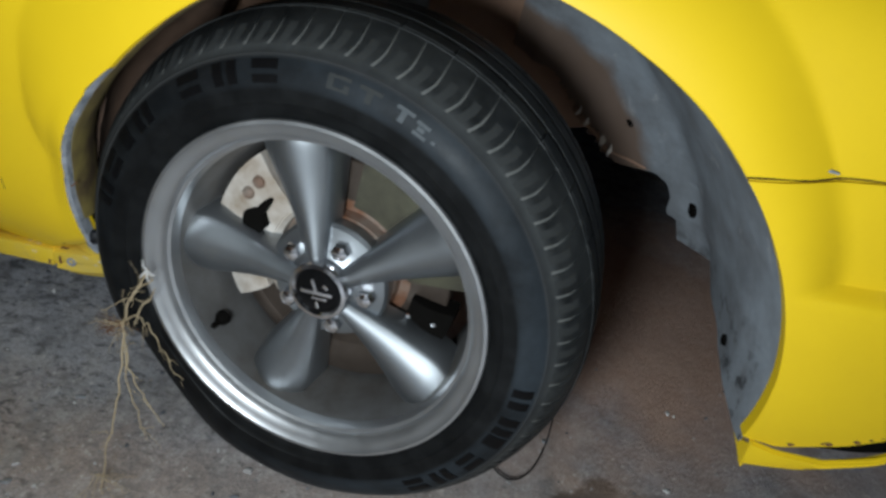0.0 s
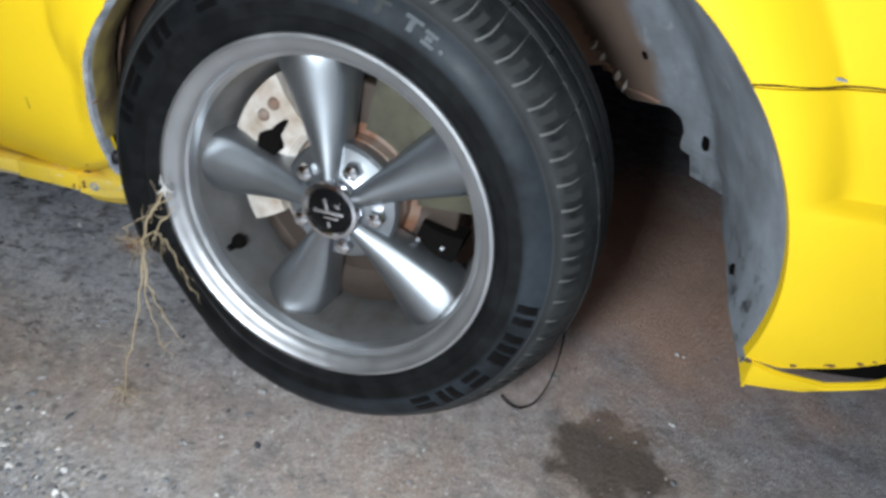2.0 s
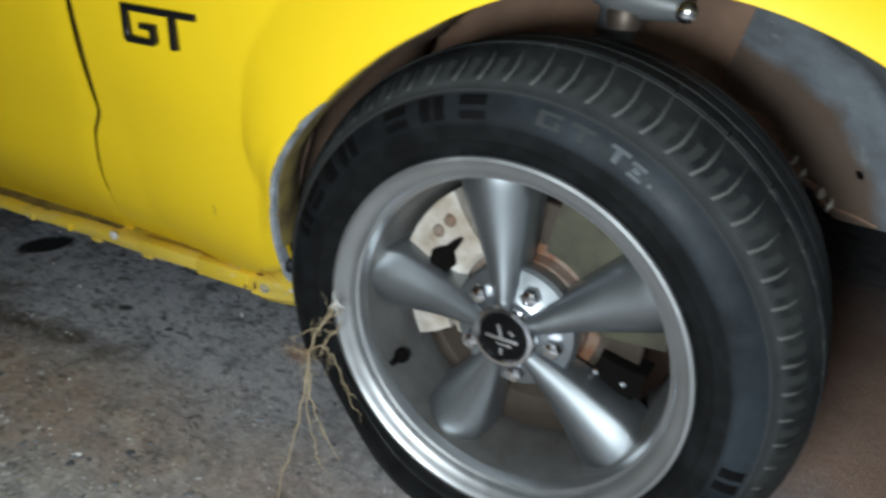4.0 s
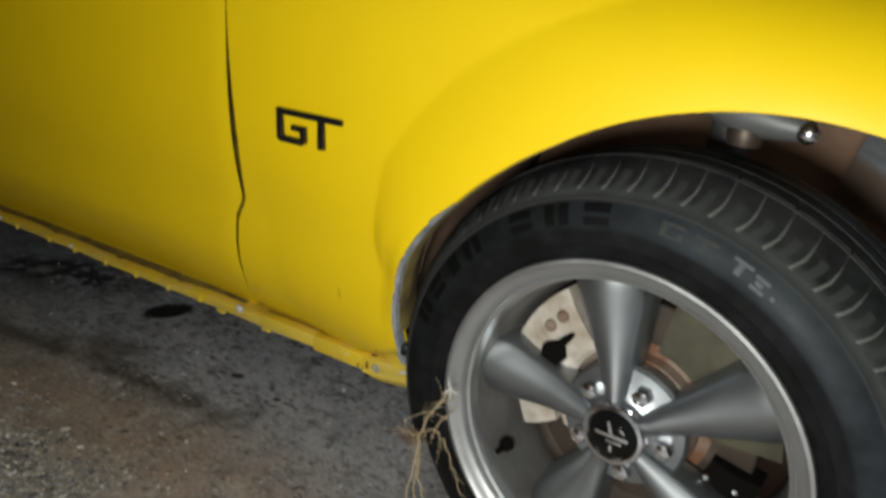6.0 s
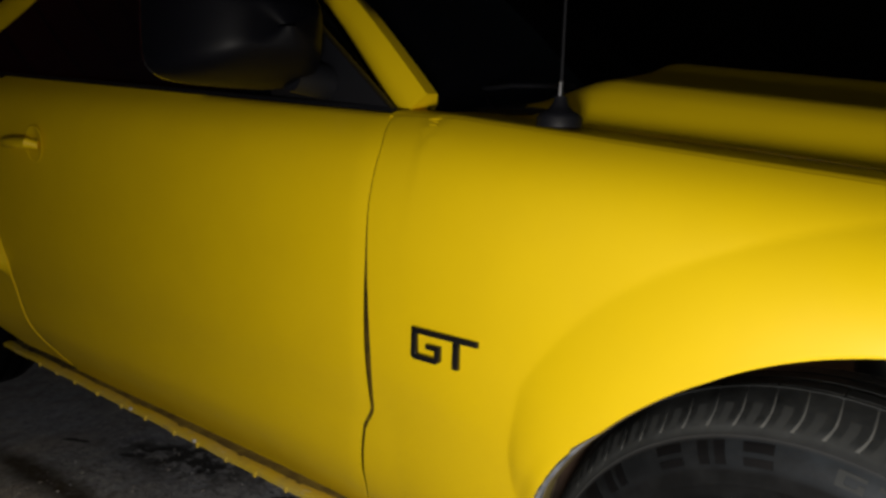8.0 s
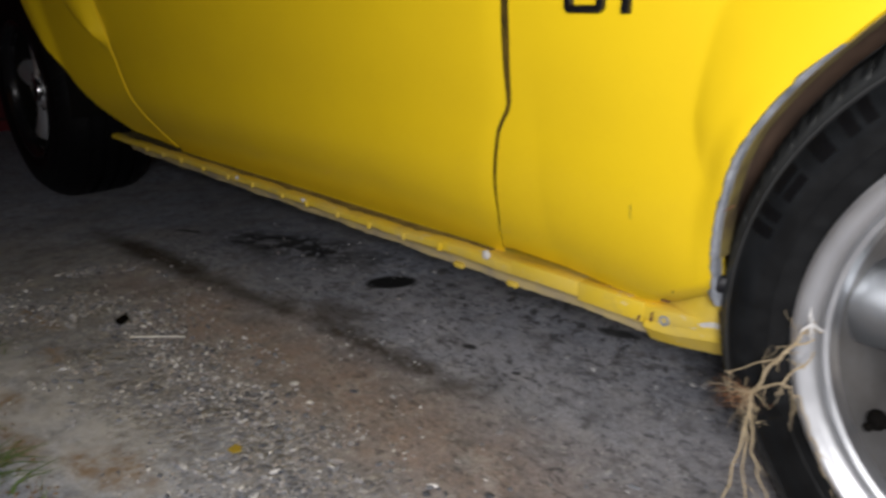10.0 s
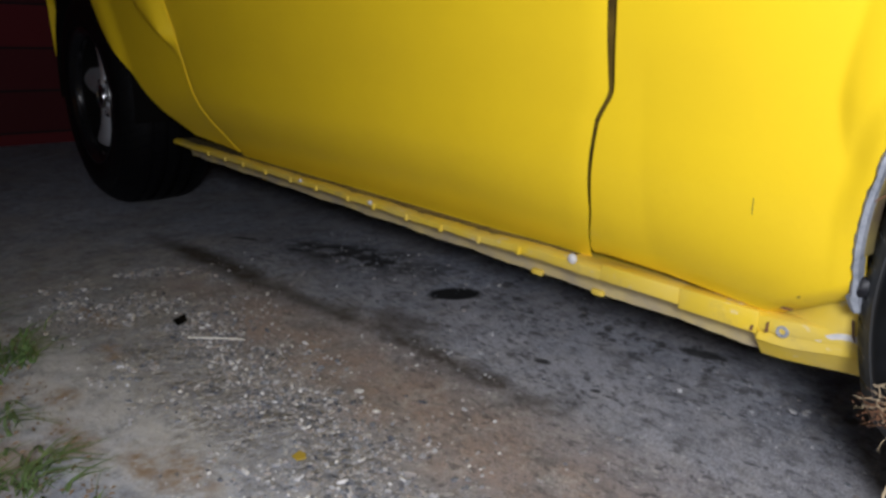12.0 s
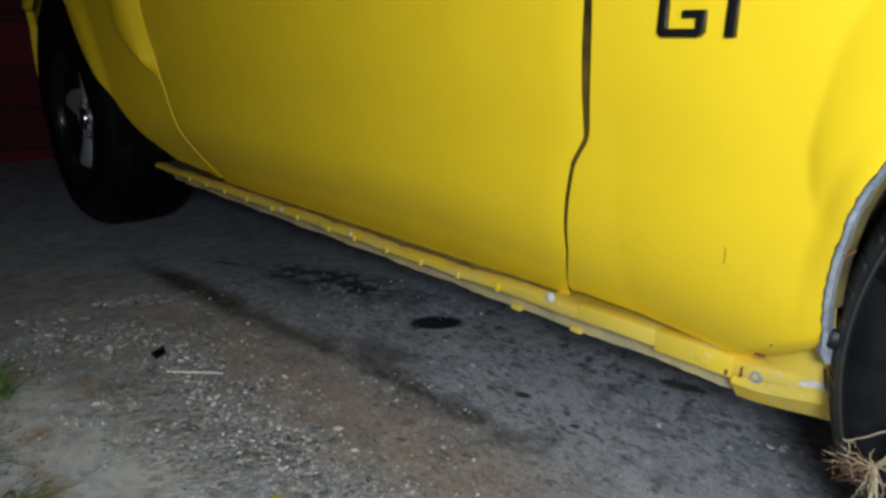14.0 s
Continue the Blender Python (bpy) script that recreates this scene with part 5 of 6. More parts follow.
def build_upper():
    """Hood, pillars, glass, roof, mirror, antenna and cowl."""
    # fender top: a flat step between the side and the hood
    xs = np.linspace(-0.63, 0.80, 60)
    rows = []
    for k, (dy, dz) in enumerate(((-0.0055, -0.0040), (0.001, 0.0006), (0.006, 0.0030), (0.014, 0.0052), (0.034, 0.0075), (0.070, 0.0090), (0.110, 0.0100), (0.165, 0.0110))):
        rows.append([(x, float(side(x, top_of(x))) + dy, float(top_of(x)) + dz) for x in xs])
    f = np.array(rows)
    car_part("fender_top", sheet(f, f + np.array([0, 0.002, -0.006])), "paint", "yellow flat top of the front fender")
    # hood
    u = np.linspace(0, 1, 50)
    xs = np.concatenate([np.linspace(-0.50, -0.22, 20), np.linspace(-0.20, 0.98, 30)])
    y0 = 0.190
    rows = []
    for x in xs:
        edge = 0.987 - 0.117 * (x + 0.317) - 0.06 * max(0.0, x - 0.3) ** 2
        row = []
        for v in u:
            y = y0 + (2 * (MID - y0)) * v
            d = min(y - y0, 2 * MID - y0 - y)
            lift = float(smooth01((x + 0.52) / 0.17))
            z = edge - 0.046 * (1 - lift) + lift * (0.048 * float(smooth01(d / 0.42)) + 0.012 * float(smooth01((d - 0.28) / 0.08))) - 0.062 * (1 - min(1.0, d / 0.10)) ** 1.3
            row.append((x, y, z))
        rows.append(row)
    f = np.array(rows)
    hood = car_part("hood", sheet(f, f + np.array([0, 0, -0.008])), "paint", "yellow hood with a raised dusty centre")
    # cowl
    cowl = np.array([[(x, y, 0.945 + 0.03 * smooth01((y - 0.15) / 0.3) - 0.02 * (x > -0.4)) for y in np.linspace(0.235, 1.565, 20)] for x in (-0.62, -0.54, -0.46, -0.40)], float)
    car_part("cowl", sheet(cowl, cowl + np.array([0, 0, -0.01])), "plastic", "black plastic cowl below the windscreen")
    car_part("wiper", join(tube([(-0.645, 0.31, 0.985), (-0.55, 0.30, 0.992), (-0.43, 0.30, 0.990)], 0.004, 8)), "plastic", "thin black wiper arm")
    # pillars and roof rail: one curved bar for each side
    a = Vector((-0.620, 0.140, 0.940))
    b = Vector((-1.20, 0.30, 1.33))
    rail = []
    for i in range(26):
        t = i / 25
        if t < 0.45:
            p = a.lerp(b, t / 0.45)
            p.z += 0.035 * math.sin(math.pi * t / 0.45)
        elif t < 0.75:
            k = (t - 0.45) / 0.30
            p = Vector((-1.20 - 0.85 * k, 0.30 + 0.01 * k, 1.33 + 0.03 * math.sin(math.pi * k)))
        else:
            k = (t - 0.75) / 0.25
            p = Vector((-2.05 - 1.0 * k, 0.31 - 0.10 * k, 1.33 - 0.30 * k - 0.04 * math.sin(math.pi * k) * -1))
        rail.append(p)
    rows = []
    for i, p in enumerate(rail):
        d = (rail[min(i + 1, 25)] - rail[max(i - 1, 0)]).normalized()
        w = d.cross(Vector((0, 1, 0))).normalized()
        o = w.cross(d).normalized()
        wide = 0.036 - 0.009 * min(1.0, i / 5) if i < 12 else 0.04
        rows.append([p + w * wide - o * 0.0, p + w * wide * 0.5 + Vector((0, -0.014, 0)), p - w * wide * 0.3 + Vector((0, -0.018, 0)), p - w * wide + Vector((0, -0.006, 0)), p - w * wide * 1.05 + Vector((0, 0.02, 0)), p + Vector((0, 0.05, 0)), p + w * wide * 1.02 + Vector((0, 0.02, 0))])
    geo = [tuple(v) for r in rows for v in r], grid_faces(26, 7, True) + [tuple(range(7)), tuple(range(25 * 7, 26 * 7))]
    car_part("pillar", geo, "paint", "yellow windscreen pillar and roof rail", sharp=50)
    flip = [(v[0], 2 * MID - v[1], v[2]) for v in geo[0]], geo[1]
    car_part("pillar", flip, "plastic")
    # black seal behind the pillar
    seal = [Vector(p) + Vector((-0.062, 0.002, -0.034)) for p in rail[:14]]
    car_part("window_seal", tube(seal, 0.017, 8), "plastic", "black rubber window seal")
    # glass
    wind = []
    for k in np.linspace(0, 1, 12):
        wind.append([(-0.58 - 0.62 * k + 0.22 * math.sin(math.pi * v), 0.15 + 0.15 * k + (2 * (MID - 0.15 - 0.15 * k)) * v, 0.93 + 0.40 * k) for v in np.linspace(0, 1, 20)])
    f = np.array(wind)
    car_part("windscreen", sheet(f, f + np.array([-0.004, 0, -0.004])), "glass", "dark windscreen")
    win = []
    for k in np.linspace(0, 1, 10):
        x0, x1 = -0.64 - 0.56 * k, -2.55 + 0.45 * k
        win.append([(x0 + (x1 - x0) * v, 0.125 + 0.17 * k, float(top_of(x0 + (x1 - x0) * v)) - 0.02 + (1.34 - float(top_of(x0 + (x1 - x0) * v)) + 0.02) * k) for v in np.linspace(0, 1, 16)])
    f = np.array(win)
    geo = sheet(f, f + np.array([0, 0.004, 0]))
    car_part("side_window", geo, "glass", "dark side window, closed")
    car_part("side_window", ([(v[0], 2 * MID - v[1], v[2]) for v in geo[0]], geo[1]), "glass", "dark side window, closed")
    roof = np.array([[(x, 0.30 + 1.2 * v, 1.335 + 0.045 * math.sin(math.pi * v) + 0.03 * math.sin(math.pi * (x + 2.1) / 0.95)) for v in np.linspace(0, 1, 20)] for x in np.linspace(-1.18, -2.08, 14)])
    car_part("roof", sheet(roof, roof + np.array([0, 0, -0.01])), "paint", "yellow roof")
    back = np.array([[(-2.05 - 0.95 * k, 0.30 - 0.08 * k + 2 * (0.60 + 0.08 * k) * v, 1.335 - 0.31 * k + 0.04 * math.sin(math.pi * v)) for v in np.linspace(0, 1, 12)] for k in np.linspace(0, 1, 8)])
    car_part("rear_window", sheet(back, back + np.array([0, 0, -0.006])), "glass", "dark rear window")
    deck = np.array([[(x, MID + (MID - 0.12 - inset) * (2 * v - 1), 1.015 + 0.02 * math.sin(math.pi * v)) for v in np.linspace(0, 1, 12)] for x, inset in zip(np.linspace(-2.98, -3.70, 16), np.interp(np.linspace(-2.98, -3.70, 16), [-3.75, -3.55, -3.36, -3.2], [0.46, 0.27, 0.08, 0.0]))])
    car_part("boot_lid", sheet(deck, deck + np.array([0, 0, -0.01])), "paint", "yellow boot lid")
    # belt moulding
    xs = np.linspace(-0.64, -2.5, 30)
    car_part("belt_seal", tube([(x, float(side(x, top_of(x))) + 0.016, float(top_of(x)) + 0.002) for x in xs], 0.008, 8), "plastic", "black belt seal")
    # corner piece that carries the mirror
    tri = [(-0.645, 0.945), (-0.845, 1.105), (-0.90, 1.10), (-0.93, 0.965)]
    car_part("mirror_sail", prism(tri, 0.100, 0.122, 0.003), "plastic", "black corner trim behind the pillar")
    # mirror: a rounded shell
    n, m = 24, 56
    rows = []
    for i in range(n):
        u = i / (n - 1)
        grow = max(0.02, math.sin(math.pi / 2 * min(1.0, u * 1.02)) ** 0.42)
        for j in range(m):
            t = 2 * math.pi * j / m
            ct, st = math.cos(t), math.sin(t)
            cx, cz = math.copysign(abs(ct) ** 0.45, ct), math.copysign(abs(st) ** 0.38, st)
            rows.append((-0.700 - 0.150 * u - 0.03 * (1 - cx) * 0.5, -0.040 + 0.128 * cx * grow, 1.052 + 0.085 * cz * grow))
    geo = rows, grid_faces(n, m, True) + [tuple(range((n - 1) * m, n * m))]
    mirror = car_part("mirror", geo, "mirror_black", "black door mirror with smooth housing", sharp=60)
    glass = [(x - 0.002, y, z) for x, y, z in rows[-m:]]
    part("mirror_glass", moved((glass + [(x - 0.004, y, z) for x, y, z in glass], [tuple(range(m)), tuple(range(m, 2 * m))] + [(k, (k + 1) % m, m + (k + 1) % m, m + k) for k in range(m)]), Matrix()), "chrome", mirror, "mirror glass")
    car_part("mirror_arm", tube([(-0.785, 0.10, 0.985), (-0.79, 0.03, 0.990)], [0.030, 0.026], 14), "plastic")
    # antenna
    ax, ay, az = -0.3505, 0.108, 0.921
    stand = car_part("antenna", moved(revolve([(0.0300, 0.0), (0.0300, 0.012), (0.028, 0.016), (0.017, 0.022), (0.011, 0.029), (0.0080, 0.040), (0.0005, 0.041)], 30), Matrix.Translation((ax, ay, az)) @ Matrix.Rotation(radians(-90), 4, "X") @ Matrix.Rotation(radians(180), 4, "X") @ Matrix.Rotation(radians(180), 4, "X")), "plastic", "black antenna base on the fender")
    part("mast", tube([(ax, ay, az + 0.04), (ax - 0.006, ay + 0.002, az + 0.40)], [0.0020, 0.0015], 8), "plastic", stand, "thin black mast")
    part("ferrule", tube([(ax, ay, az + 0.038), (ax, ay, az + 0.058)], [0.0055, 0.004], 10), "chrome", stand)
    return hood


def build_shell():
    """The dark inside and the plain far side that close the car."""
    body = car_part("body_shell", join(block(-0.38, 0.54, 0.46, 0.95, 1.26, 0.90, 0.02), block(0.62, 0.16, 0.30, 0.98, 1.64, 0.86, 0.02)), "underbody", "dirty brown engine bay and floor, lightened for bounce")
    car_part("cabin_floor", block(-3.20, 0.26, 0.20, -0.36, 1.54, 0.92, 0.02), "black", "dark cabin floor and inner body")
    tail = np.array([[(-3.72 + 0.03 * math.sin(z * 4), 0.46 + 0.88 * v, z) for v in np.linspace(0, 1, 12)] for z in np.linspace(0.32, 1.02, 10)])
    car_part("tail", sheet(tail, tail + np.array([0.01, 0, 0])), "paint", "plain yellow tail")
    nose = np.array([[(0.99 + 0.05 * math.sin(math.pi * v), 0.22 + 1.36 * v, z) for v in np.linspace(0, 1, 12)] for z in np.linspace(0.30, 0.90, 10)])
    car_part("nose", sheet(nose, nose + np.array([-0.01, 0, 0])), "paint", "plain yellow nose")
    return body


def mirror_panel(ob):
    """The same panel on the far side of the car."""
    me = ob.data.copy()
    for v in me.vertices:
        v.co.y = 2 * MID - v.co.y
    me.flip_normals()
    twin = tagged(new(ob.name.split(".")[0], me), "undamaged yellow panel on the far side")
    twin.parent, twin.matrix_basis = car, HOME
    return twin


FRONT_WHEEL = pose(0.0104, 0.0297, 0.3215, -1.6, 0, -6.77)
REAR_WHEEL = pose(-2.721, 0.053, 0.318, 0, 12, 0)
for panel_ob in (build_fender(), build_door(), build_quarter()):
    mirror_panel(panel_ob)
build_bumper()
build_sill()
build_corner()
build_badge()
build_well()
build_upper()
build_shell()
build_brake(FRONT_WHEEL)
build_wheel("wheel", FRONT_WHEEL, contact=FRONT_WHEEL)
# same wheel, with shade in black rim, barrel and tyre, light in the spokes
build_wheel("wheel", REAR_WHEEL, detail=False, contact=Matrix.Translation((0, 0, 0.058)) @ REAR_WHEEL, tall=1.30, wide=1.38, rim_look="gloss_black", barrel_look="black", spoke_look="lit_alloy", tyre_look="letter")
build_wheel("wheel", pose(0.004, 2 * MID - 0.05, 0.318, 0, 0, 180), detail=False)
build_wheel("wheel", pose(-2.721, 2 * MID - 0.053, 0.318, 0, 0, 180), detail=False)
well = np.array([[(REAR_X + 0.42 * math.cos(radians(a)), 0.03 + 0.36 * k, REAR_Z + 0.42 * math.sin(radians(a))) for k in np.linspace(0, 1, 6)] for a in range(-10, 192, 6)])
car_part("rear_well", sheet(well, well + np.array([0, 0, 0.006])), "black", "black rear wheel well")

# ---------------------------------------------------------------- ground and surroundings
def build_ground():
    def axis(lo, hi, fine0, fine1, step):
        a = list(np.arange(fine0, fine1 + 1e-6, step))
        return np.array([-400, -60, -20, -10, lo] + a + [hi, 10, 20, 60, 400], float)

    xs, ys = axis(-5.0, 3.0, -3.0, 1.2, 0.03), axis(-3.0, 3.0, -1.2, 1.2, 0.03)
    g = np.zeros((len(ys), len(xs), 3))
    g[..., 0], g[..., 1] = xs[None, :], ys[:, None]
    for i in range(len(ys)):
        for j in range(len(xs)):
            x, y = g[i, j, :2]
            drop = -0.060 * float(smooth01((-1.3 - x) / 1.3))
            if -3 < x < 1.2 and -1.2 < y < 1.2:
                g[i, j, 2] = 0.004 * noise.noise((x * 5, y * 5, 0)) + 0.002 * noise.noise((x * 17, y * 17, 3)) - 0.004 + drop
            else:
                g[i, j, 2] = -0.004 + drop
    geo = [tuple(p) for p in g.reshape(-1, 3)], grid_faces(len(ys), len(xs))
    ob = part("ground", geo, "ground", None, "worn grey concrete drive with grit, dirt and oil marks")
    return tagged(ob, category="ground", kind="structure")


build_ground()


def pebble_shape(rng):
    """A low, uneven stone of 20 corners."""
    t = (1 + 5 ** 0.5) / 2
    base = [(-1, t, 0), (1, t, 0), (-1, -t, 0), (1, -t, 0), (0, -1, t), (0, 1, t), (0, -1, -t), (0, 1, -t), (t, 0, -1), (t, 0, 1), (-t, 0, -1), (-t, 0, 1)]
    faces = [(0, 11, 5), (0, 5, 1), (0, 1, 7), (0, 7, 10), (0, 10, 11), (1, 5, 9), (5, 11, 4), (11, 10, 2), (10, 7, 6), (7, 1, 8), (3, 9, 4), (3, 4, 2), (3, 2, 6), (3, 6, 8), (3, 8, 9), (4, 9, 5), (2, 4, 11), (6, 2, 10), (8, 6, 7), (9, 8, 1)]
    s = (rng.uniform(0.6, 1.6), rng.uniform(0.5, 1.2), rng.uniform(0.25, 0.7))
    verts = [Vector((x * s[0], y * s[1], z * s[2])) * rng.uniform(0.6, 1.25) / 1.9 for x, y, z in base]
    return verts, faces


def scatter(name, count, spread, size, label, seed):
    rng = random.Random(seed)
    verts, faces = [], []
    shapes = [pebble_shape(rng) for _ in range(12)]
    while count > 0:
        x, y = spread(rng)
        if 0.8 * noise.noise((x * 4.5, y * 4.5, 7)) + 0.5 * noise.noise((x * 15, y * 15, 2)) < rng.uniform(-0.25, 0.35):
            continue
        count -= 1
        r = size(rng)
        vs, fs = shapes[rng.randrange(12)]
        m = Matrix.Translation((x, y, r * 0.05 - 0.003 - 0.060 * float(smooth01((-1.3 - x) / 1.3)))) @ Matrix.Rotation(rng.uniform(0, 6.3), 4, "Z") @ Matrix.Rotation(rng.uniform(-0.5, 0.5), 4, "X")
        n = len(verts)
        verts += [tuple(m @ (v * r)) for v in vs]
        faces += [tuple(i + n for i in f) for f in fs]
    me = mesh_of(name, verts, faces, smooth=False)
    me.materials.append(MATS["pebble"])
    return tagged(new(name, me), label, "gravel", kind="stuff")


scatter("gravel", 8000, lambda g: (g.uniform(-1.80, -0.40) if g.random() < 0.72 else g.uniform(-0.40, 0.75), g.gauss(-0.250, 0.080) if g.random() < 0.86 else g.uniform(-0.45, 0.45)), lambda g: min(0.0065, 0.0026 * math.exp(g.gauss(0, 0.5))), "loose grey and pale grit on the concrete", 1)


def build_stone(x, y, size, seed):
    rng = random.Random(seed)
    vs, fs = pebble_shape(rng)
    size *= 0.62
    ob = part("stone", ([tuple(v * size) for v in vs], fs), "stone", None, "pale loose stone lying on the concrete", Matrix.Translation((x, y, size * 0.12)), smooth=False)
    return tagged(ob, category="stone", group="loose stones")


for i, (x, y, s) in enumerate(((-0.924, -0.113, 0.012), (-0.78, -0.044, 0.006), (-0.840, -0.346, 0.013), (-1.599, -0.359, 0.014), (-1.173, -0.385, 0.010), (0.542, 0.156, 0.013), (-0.70, -0.20, 0.008))):
    build_stone(x, y, s, 40 + i)

straw = part("straw", tube([(-1.281, -0.242, 0.003), (-1.245, -0.204, 0.004), (-1.211, -0.166, 0.003)], [0.0014, 0.0017, 0.0012], 6), "straw", None, "pale straw lying on the concrete")
tagged(straw, category="straw")
chip = part("leaf", moved(prism([(-0.03, -0.006), (0.0, -0.013), (0.03, 0.0), (0.005, 0.012)], 0, 0.003), Matrix.Translation((-1.367, -0.225, 0.004)) @ Matrix.Rotation(radians(-28), 4, "Z") @ Matrix.Rotation(radians(82), 4, "X")), "black", None, "small blackened leaf on the concrete", smooth=False)
tagged(chip, category="leaf")


gold = Mat("yellow_leaf", (0.42, 0.30, 0.03), 0.8)
MATS["yellow_leaf"] = gold.m
leaf = part("leaf", moved(prism([(-0.010, -0.006), (0.0, -0.010), (0.010, -0.004), (0.008, 0.008), (-0.004, 0.009)], 0, 0.002), Matrix.Translation((-0.82, -0.279, 0.005)) @ Matrix.Rotation(radians(84), 4, "X")), "yellow_leaf", None, "small yellowed leaf on the concrete", smooth=False)
tagged(leaf, category="leaf")


def build_weed():
    """Dry roots pinched between tyre and rim, hanging to the ground."""
    rng = random.Random(17)
    knot = Vector((-0.236, -0.012, 0.238))
    strands, runs = [], []

    def strand(points, r0, r1):
        pts = []
        for i in range(len(points) - 1):
            a, b = Vector(points[i]), Vector(points[i + 1])
            for k in range(5):
                p = a.lerp(b, k / 5)
                p += Vector((rng.uniform(-1, 1), rng.uniform(-1, 1), rng.uniform(-1, 1))) * 0.0022
                pts.append(p)
        pts.append(Vector(points[-1]))
        n = len(pts)
        runs.append(pts)
        strands.append(tube(pts, [(r0 + (r1 - r0) * i / (n - 1)) * 0.42 for i in range(n)], 6))

    rim = Vector((-0.196, -0.006, 0.322))
    strand([rim, (-0.214, -0.020, 0.285), knot], 0.0030, 0.0042)
    strand([(-0.186, -0.008, 0.300), (-0.205, -0.026, 0.268), knot], 0.0022, 0.0032)
    strand([(-0.192, -0.004, 0.312), (-0.222, -0.012, 0.282), (-0.262, -0.010, 0.250)], 0.0026, 0.0012)
    strand([knot, (-0.228, -0.045, 0.150), (-0.238, -0.072, 0.080), (-0.246, -0.090, 0.004)], 0.0034, 0.0018)
    strand([knot, (-0.214, -0.040, 0.190), (-0.190, -0.050, 0.150), (-0.160, -0.058, 0.122)], 0.0030, 0.0014)
    strand([knot, (-0.222, -0.038, 0.170), (-0.200, -0.052, 0.118), (-0.192, -0.058, 0.096)], 0.0028, 0.0012)
    strand([(-0.205, -0.026, 0.268), (-0.186, -0.030, 0.262), (-0.170, -0.034, 0.232), (-0.150, -0.040, 0.200)], 0.0024, 0.0012)
    for i in range(9):
        d = Vector((rng.uniform(-0.04, 0.04), rng.uniform(-0.03, 0.01), rng.uniform(-0.055, 0.03)))
        strand([knot + d * 0.2, knot + d * 0.7 + Vector((0, -0.006, 0.004)), knot + d], 0.0011, 0.0004)
    # fine side roots, most of them near the rim
    for run in runs[:7]:
        for i in range(6):
            p = run[int(len(run) * rng.random() ** 1.6)]
            d = Vector((rng.uniform(-0.7, 1.0), rng.uniform(-0.8, 0.2), rng.uniform(-1.0, 0.5))).normalized() * rng.uniform(0.012, 0.034)
            strand([p, p + d * 0.5 + Vector((rng.uniform(-0.004, 0.004), 0, rng.uniform(-0.004, 0.004))), p + d], 0.0013, 0.0004)
    foot = Vector((-0.246, -0.090, 0.006))
    for i in range(9):
        a = rng.uniform(0, 6.3)
        strand([foot + Vector((0, 0, 0.03)), foot + Vector((math.cos(a), math.sin(a), 0)) * 0.022 + Vector((0, 0, 0.012)), foot + Vector((math.cos(a), math.sin(a), 0)) * rng.uniform(0.03, 0.05)], 0.0012, 0.0005)
    weed = part("weed_root", join(*strands), "root", None, "dry straw-coloured weed roots caught between tyre and rim")
    tagged(weed, category="weed")
    crumbs = []
    for i in range(200):
        s = rng.uniform(0.0004, 0.0013)
        p = knot + Vector((rng.gauss(-0.014, 0.011), rng.gauss(-0.004, 0.005), rng.gauss(-0.009, 0.006)))
        vs, fs = pebble_shape(rng)
        crumbs.append(([tuple(p + v * s) for v in vs], fs))
    for i in range(20):
        d = Vector((rng.uniform(-0.038, 0.008), rng.uniform(-0.012, 0.006), rng.uniform(-0.026, 0.010)))
        bend = Vector((rng.uniform(-0.006, 0.006), 0, rng.uniform(-0.006, 0.006)))
        crumbs.append(tube([knot, knot + d * 0.5 + bend, knot + d], [0.0006, 0.0005, 0.0002], 4))
    part("soil", join(*crumbs), "soil", weed, "rusty brown soil crumbs", smooth=False)
    shreds = []
    tip = Vector((-0.193, -0.011, 0.328))
    for dx, dz in ((-0.003, 0.017), (0.013, -0.003), (0.003, -0.016), (-0.009, -0.012)):
        shreds.append(tube([tip, tip + Vector((dx * 0.6, -0.004, dz * 0.5)), tip + Vector((dx, -0.002, dz))], [0.0016, 0.0012, 0.0004], 5))
    part("white_shreds", join(*shreds), "stone", weed, "white torn shreds of fibre")
    return weed


build_weed()
loop = [Vector(p) for p in ((0.272, 0.118, 0.004), (0.300, 0.080, 0.000), (0.352, 0.090, 0.012), (0.345, 0.18, 0.12))]
cord = tube([loop[0] * (1 - t) ** 3 + loop[1] * 3 * t * (1 - t) ** 2 + loop[2] * 3 * t * t * (1 - t) + loop[3] * t ** 3 + Vector((0, 0, 0.002)) for t in np.linspace(0, 1, 18)], 0.0014, 6)
tagged(part("cord", cord, "black", None, "thin black cord hanging by the tyre to the ground"), category="cord")


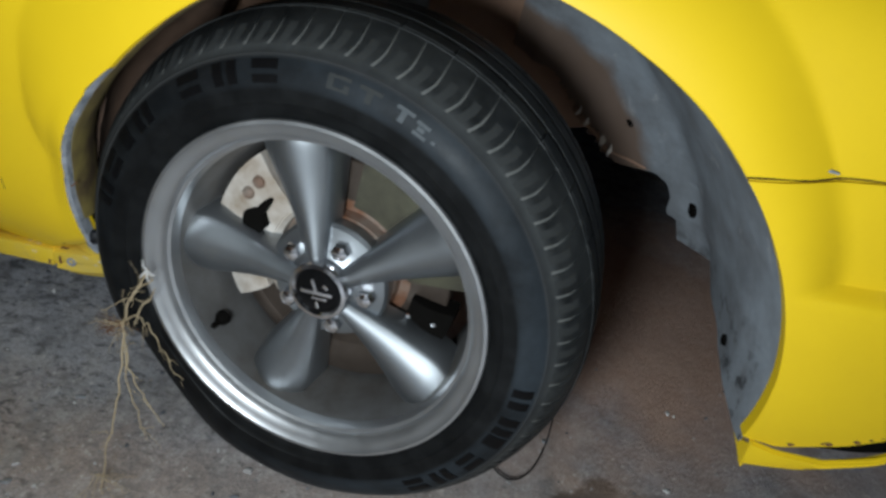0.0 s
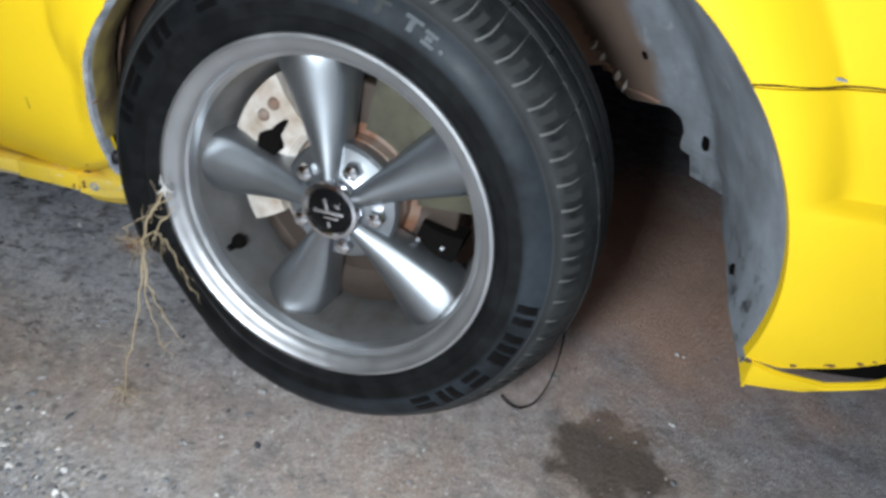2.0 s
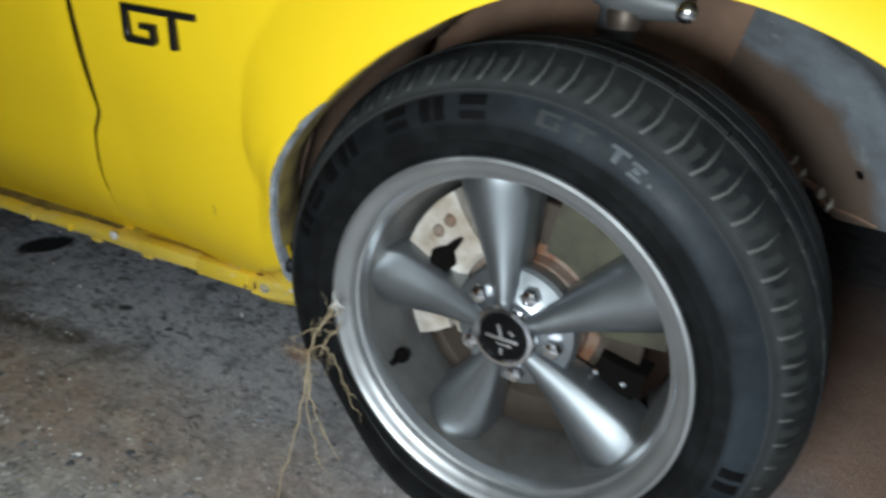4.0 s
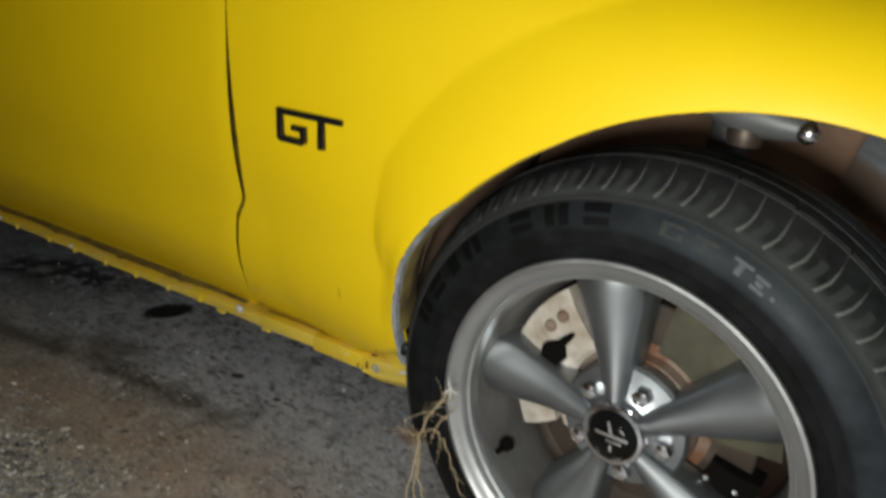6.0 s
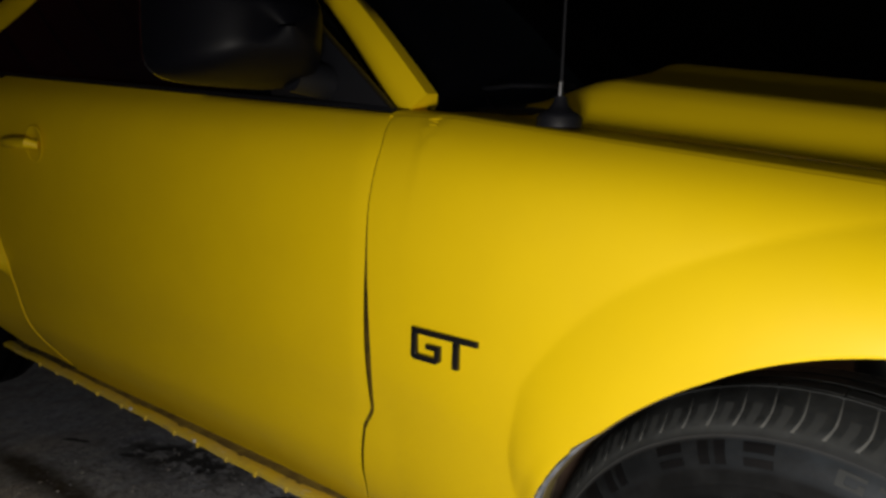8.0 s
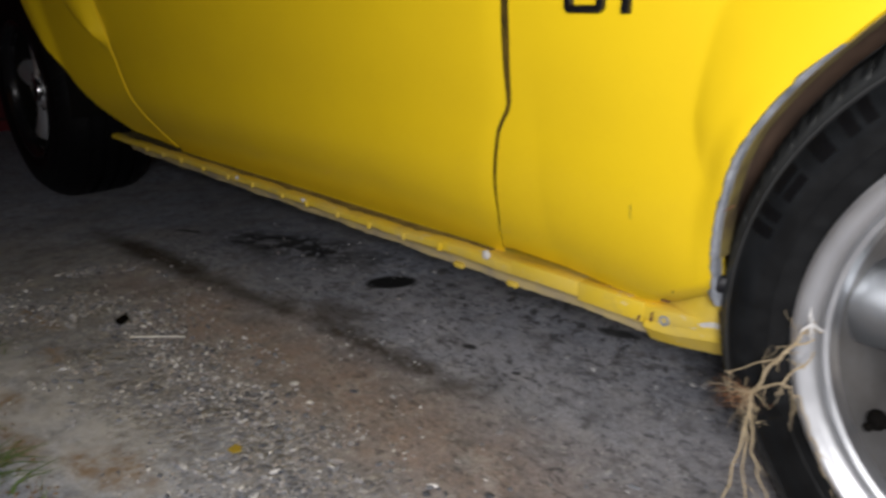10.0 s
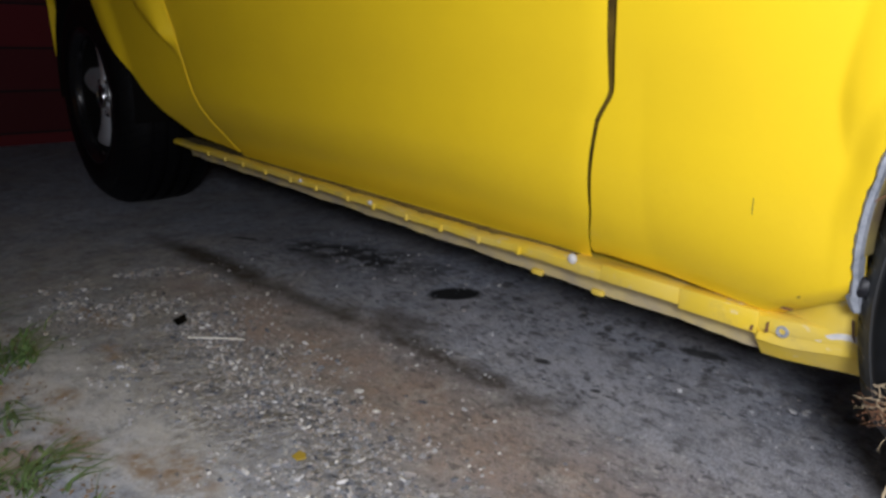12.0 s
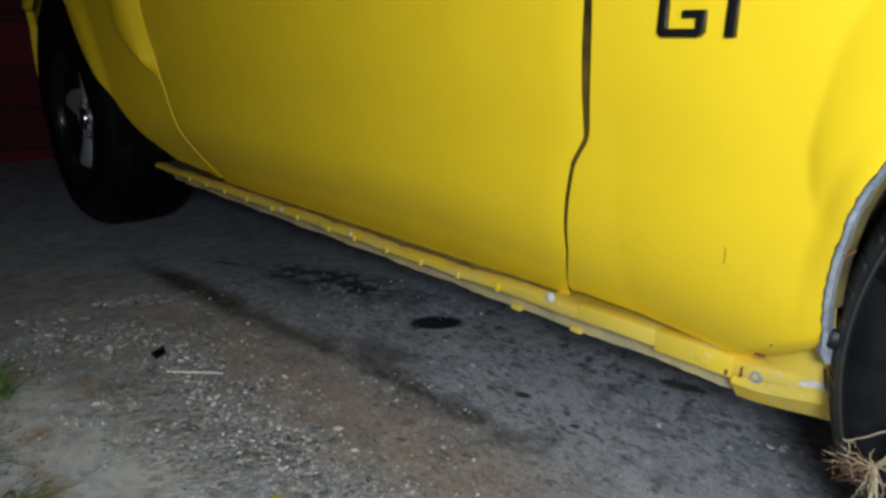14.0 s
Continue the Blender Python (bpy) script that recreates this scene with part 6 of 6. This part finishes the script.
def build_grass():
    rng = random.Random(5)
    verts, faces = [], []
    for i in range(110):
        x = rng.uniform(-2.6, -0.8)
        y = -0.515 - abs(rng.gauss(0, 0.10)) - 0.03 * math.sin(x * 9)
        if noise.noise((x * 6, y * 6, 1)) < -0.05:
            continue
        h = rng.uniform(0.012, 0.035)
        a = rng.uniform(0, 6.3)
        d = Vector((math.cos(a), math.sin(a), 0))
        w = Vector((-d.y, d.x, 0)) * rng.uniform(0.0016, 0.0036)
        base = Vector((x, y, -0.003))
        n = len(verts)
        lean = rng.uniform(0.2, 0.9)
        for k in range(4):
            t = k / 3
            p = base + d * (h * lean * t * t) + Vector((0, 0, h * (t - 0.25 * lean * t * t)))
            verts += [tuple(p - w * (1 - t * 0.9)), tuple(p + w * (1 - t * 0.9))]
        faces += [(n + 2 * k, n + 2 * k + 1, n + 2 * k + 3, n + 2 * k + 2) for k in range(3)]
    for cx, cy, k in ((-1.40, -0.510, 80), (-1.17, -0.575, 30), (-1.00, -0.570, 70), (-1.62, -0.53, 16), (-1.75, -0.55, 18)):
        for i in range(k):
            base = Vector((cx + rng.gauss(0, 0.035), cy + rng.gauss(0, 0.03), -0.003))
            h, a = rng.uniform(0.03, 0.07), rng.uniform(-0.9, 2.6)
            d = Vector((math.cos(a), math.sin(a), 0))
            w = Vector((-d.y, d.x, 0)) * rng.uniform(0.0018, 0.0040)
            lean, n = rng.uniform(0.8, 1.6), len(verts)
            for q in range(4):
                t = q / 3
                p = base + d * (h * lean * t * t) + Vector((0, 0, h * (t - 0.45 * lean * t * t)))
                verts += [tuple(p - w * (1 - t * 0.9)), tuple(p + w * (1 - t * 0.9))]
            faces += [(n + 2 * q, n + 2 * q + 1, n + 2 * q + 3, n + 2 * q + 2) for q in range(3)]
    me = mesh_of("grass", verts, faces)
    me.materials.append(MATS["grass"])
    tagged(new("grass", me), "short thin grass at the edge of the concrete", "grass", kind="stuff")
    verts, faces = [], []
    for i in range(900):
        x, y = rng.uniform(-2.2, -0.75), -0.485 - abs(rng.gauss(0, 0.08))
        s = rng.uniform(0.002, 0.006)
        m = Matrix.Translation((x, y, 0.003)) @ Matrix.Rotation(rng.uniform(0, 6.3), 4, "Z") @ Matrix.Rotation(rng.uniform(-0.5, 0.5), 4, "X")
        n = len(verts)
        verts += [tuple(m @ Vector(v)) for v in ((-s, 0, 0), (0, -s * 0.4, 0.002), (s, 0, 0.001), (0, s * 0.4, 0.003))]
        faces.append((n, n + 1, n + 2, n + 3))
    me = mesh_of("leaf_litter", verts, faces, smooth=False)
    me.materials.append(MATS["leaf"])
    tagged(new("leaf_litter", me), "brown dead leaf scraps beside the grass", "leaf litter", kind="stuff")


build_grass()
wall = part("wall_back", block(-4.7, -5.0, -0.08, -4.4, 7.0, 3.0, 0.0), "brick", None, "dim red brick wall beyond the car", smooth=False)
tagged(wall, category="wall", kind="structure")
# unseen wall, added to throw torchlight back at the car's front half
pale = Mat("pale_wall", (0.40, 0.42, 0.46), 0.8)
pale.set("Base Color", pale.mix(pale.noise(2.5, 6), (0.56, 0.58, 0.62), (0.68, 0.70, 0.74)))
pale.bump(pale.noise(40, 4), 0.3, 0.004)
MATS["pale_wall"] = pale.m
wall = part("bounce_wall", block(-0.7, -2.4, -0.05, 3.8, -2.1, 2.7, 0.0), "pale_wall", None, "unseen pale wall added to bounce light onto the car", smooth=False)
tagged(wall, category="wall", kind="structure")
night = Mat("night_wall", (0.01, 0.01, 0.012), 0.9)
night.set("Base Color", night.mix(night.noise(1.5, 5), (0.006, 0.006, 0.008), (0.016, 0.015, 0.018)))
MATS["night_wall"] = night.m
wall = part("wall_far", block(-4.4, 7.0, -0.1, 16.0, 7.3, 6.0, 0.0), "night_wall", None, "dark wall far beyond the car", smooth=False)
tagged(wall, category="wall", kind="structure")
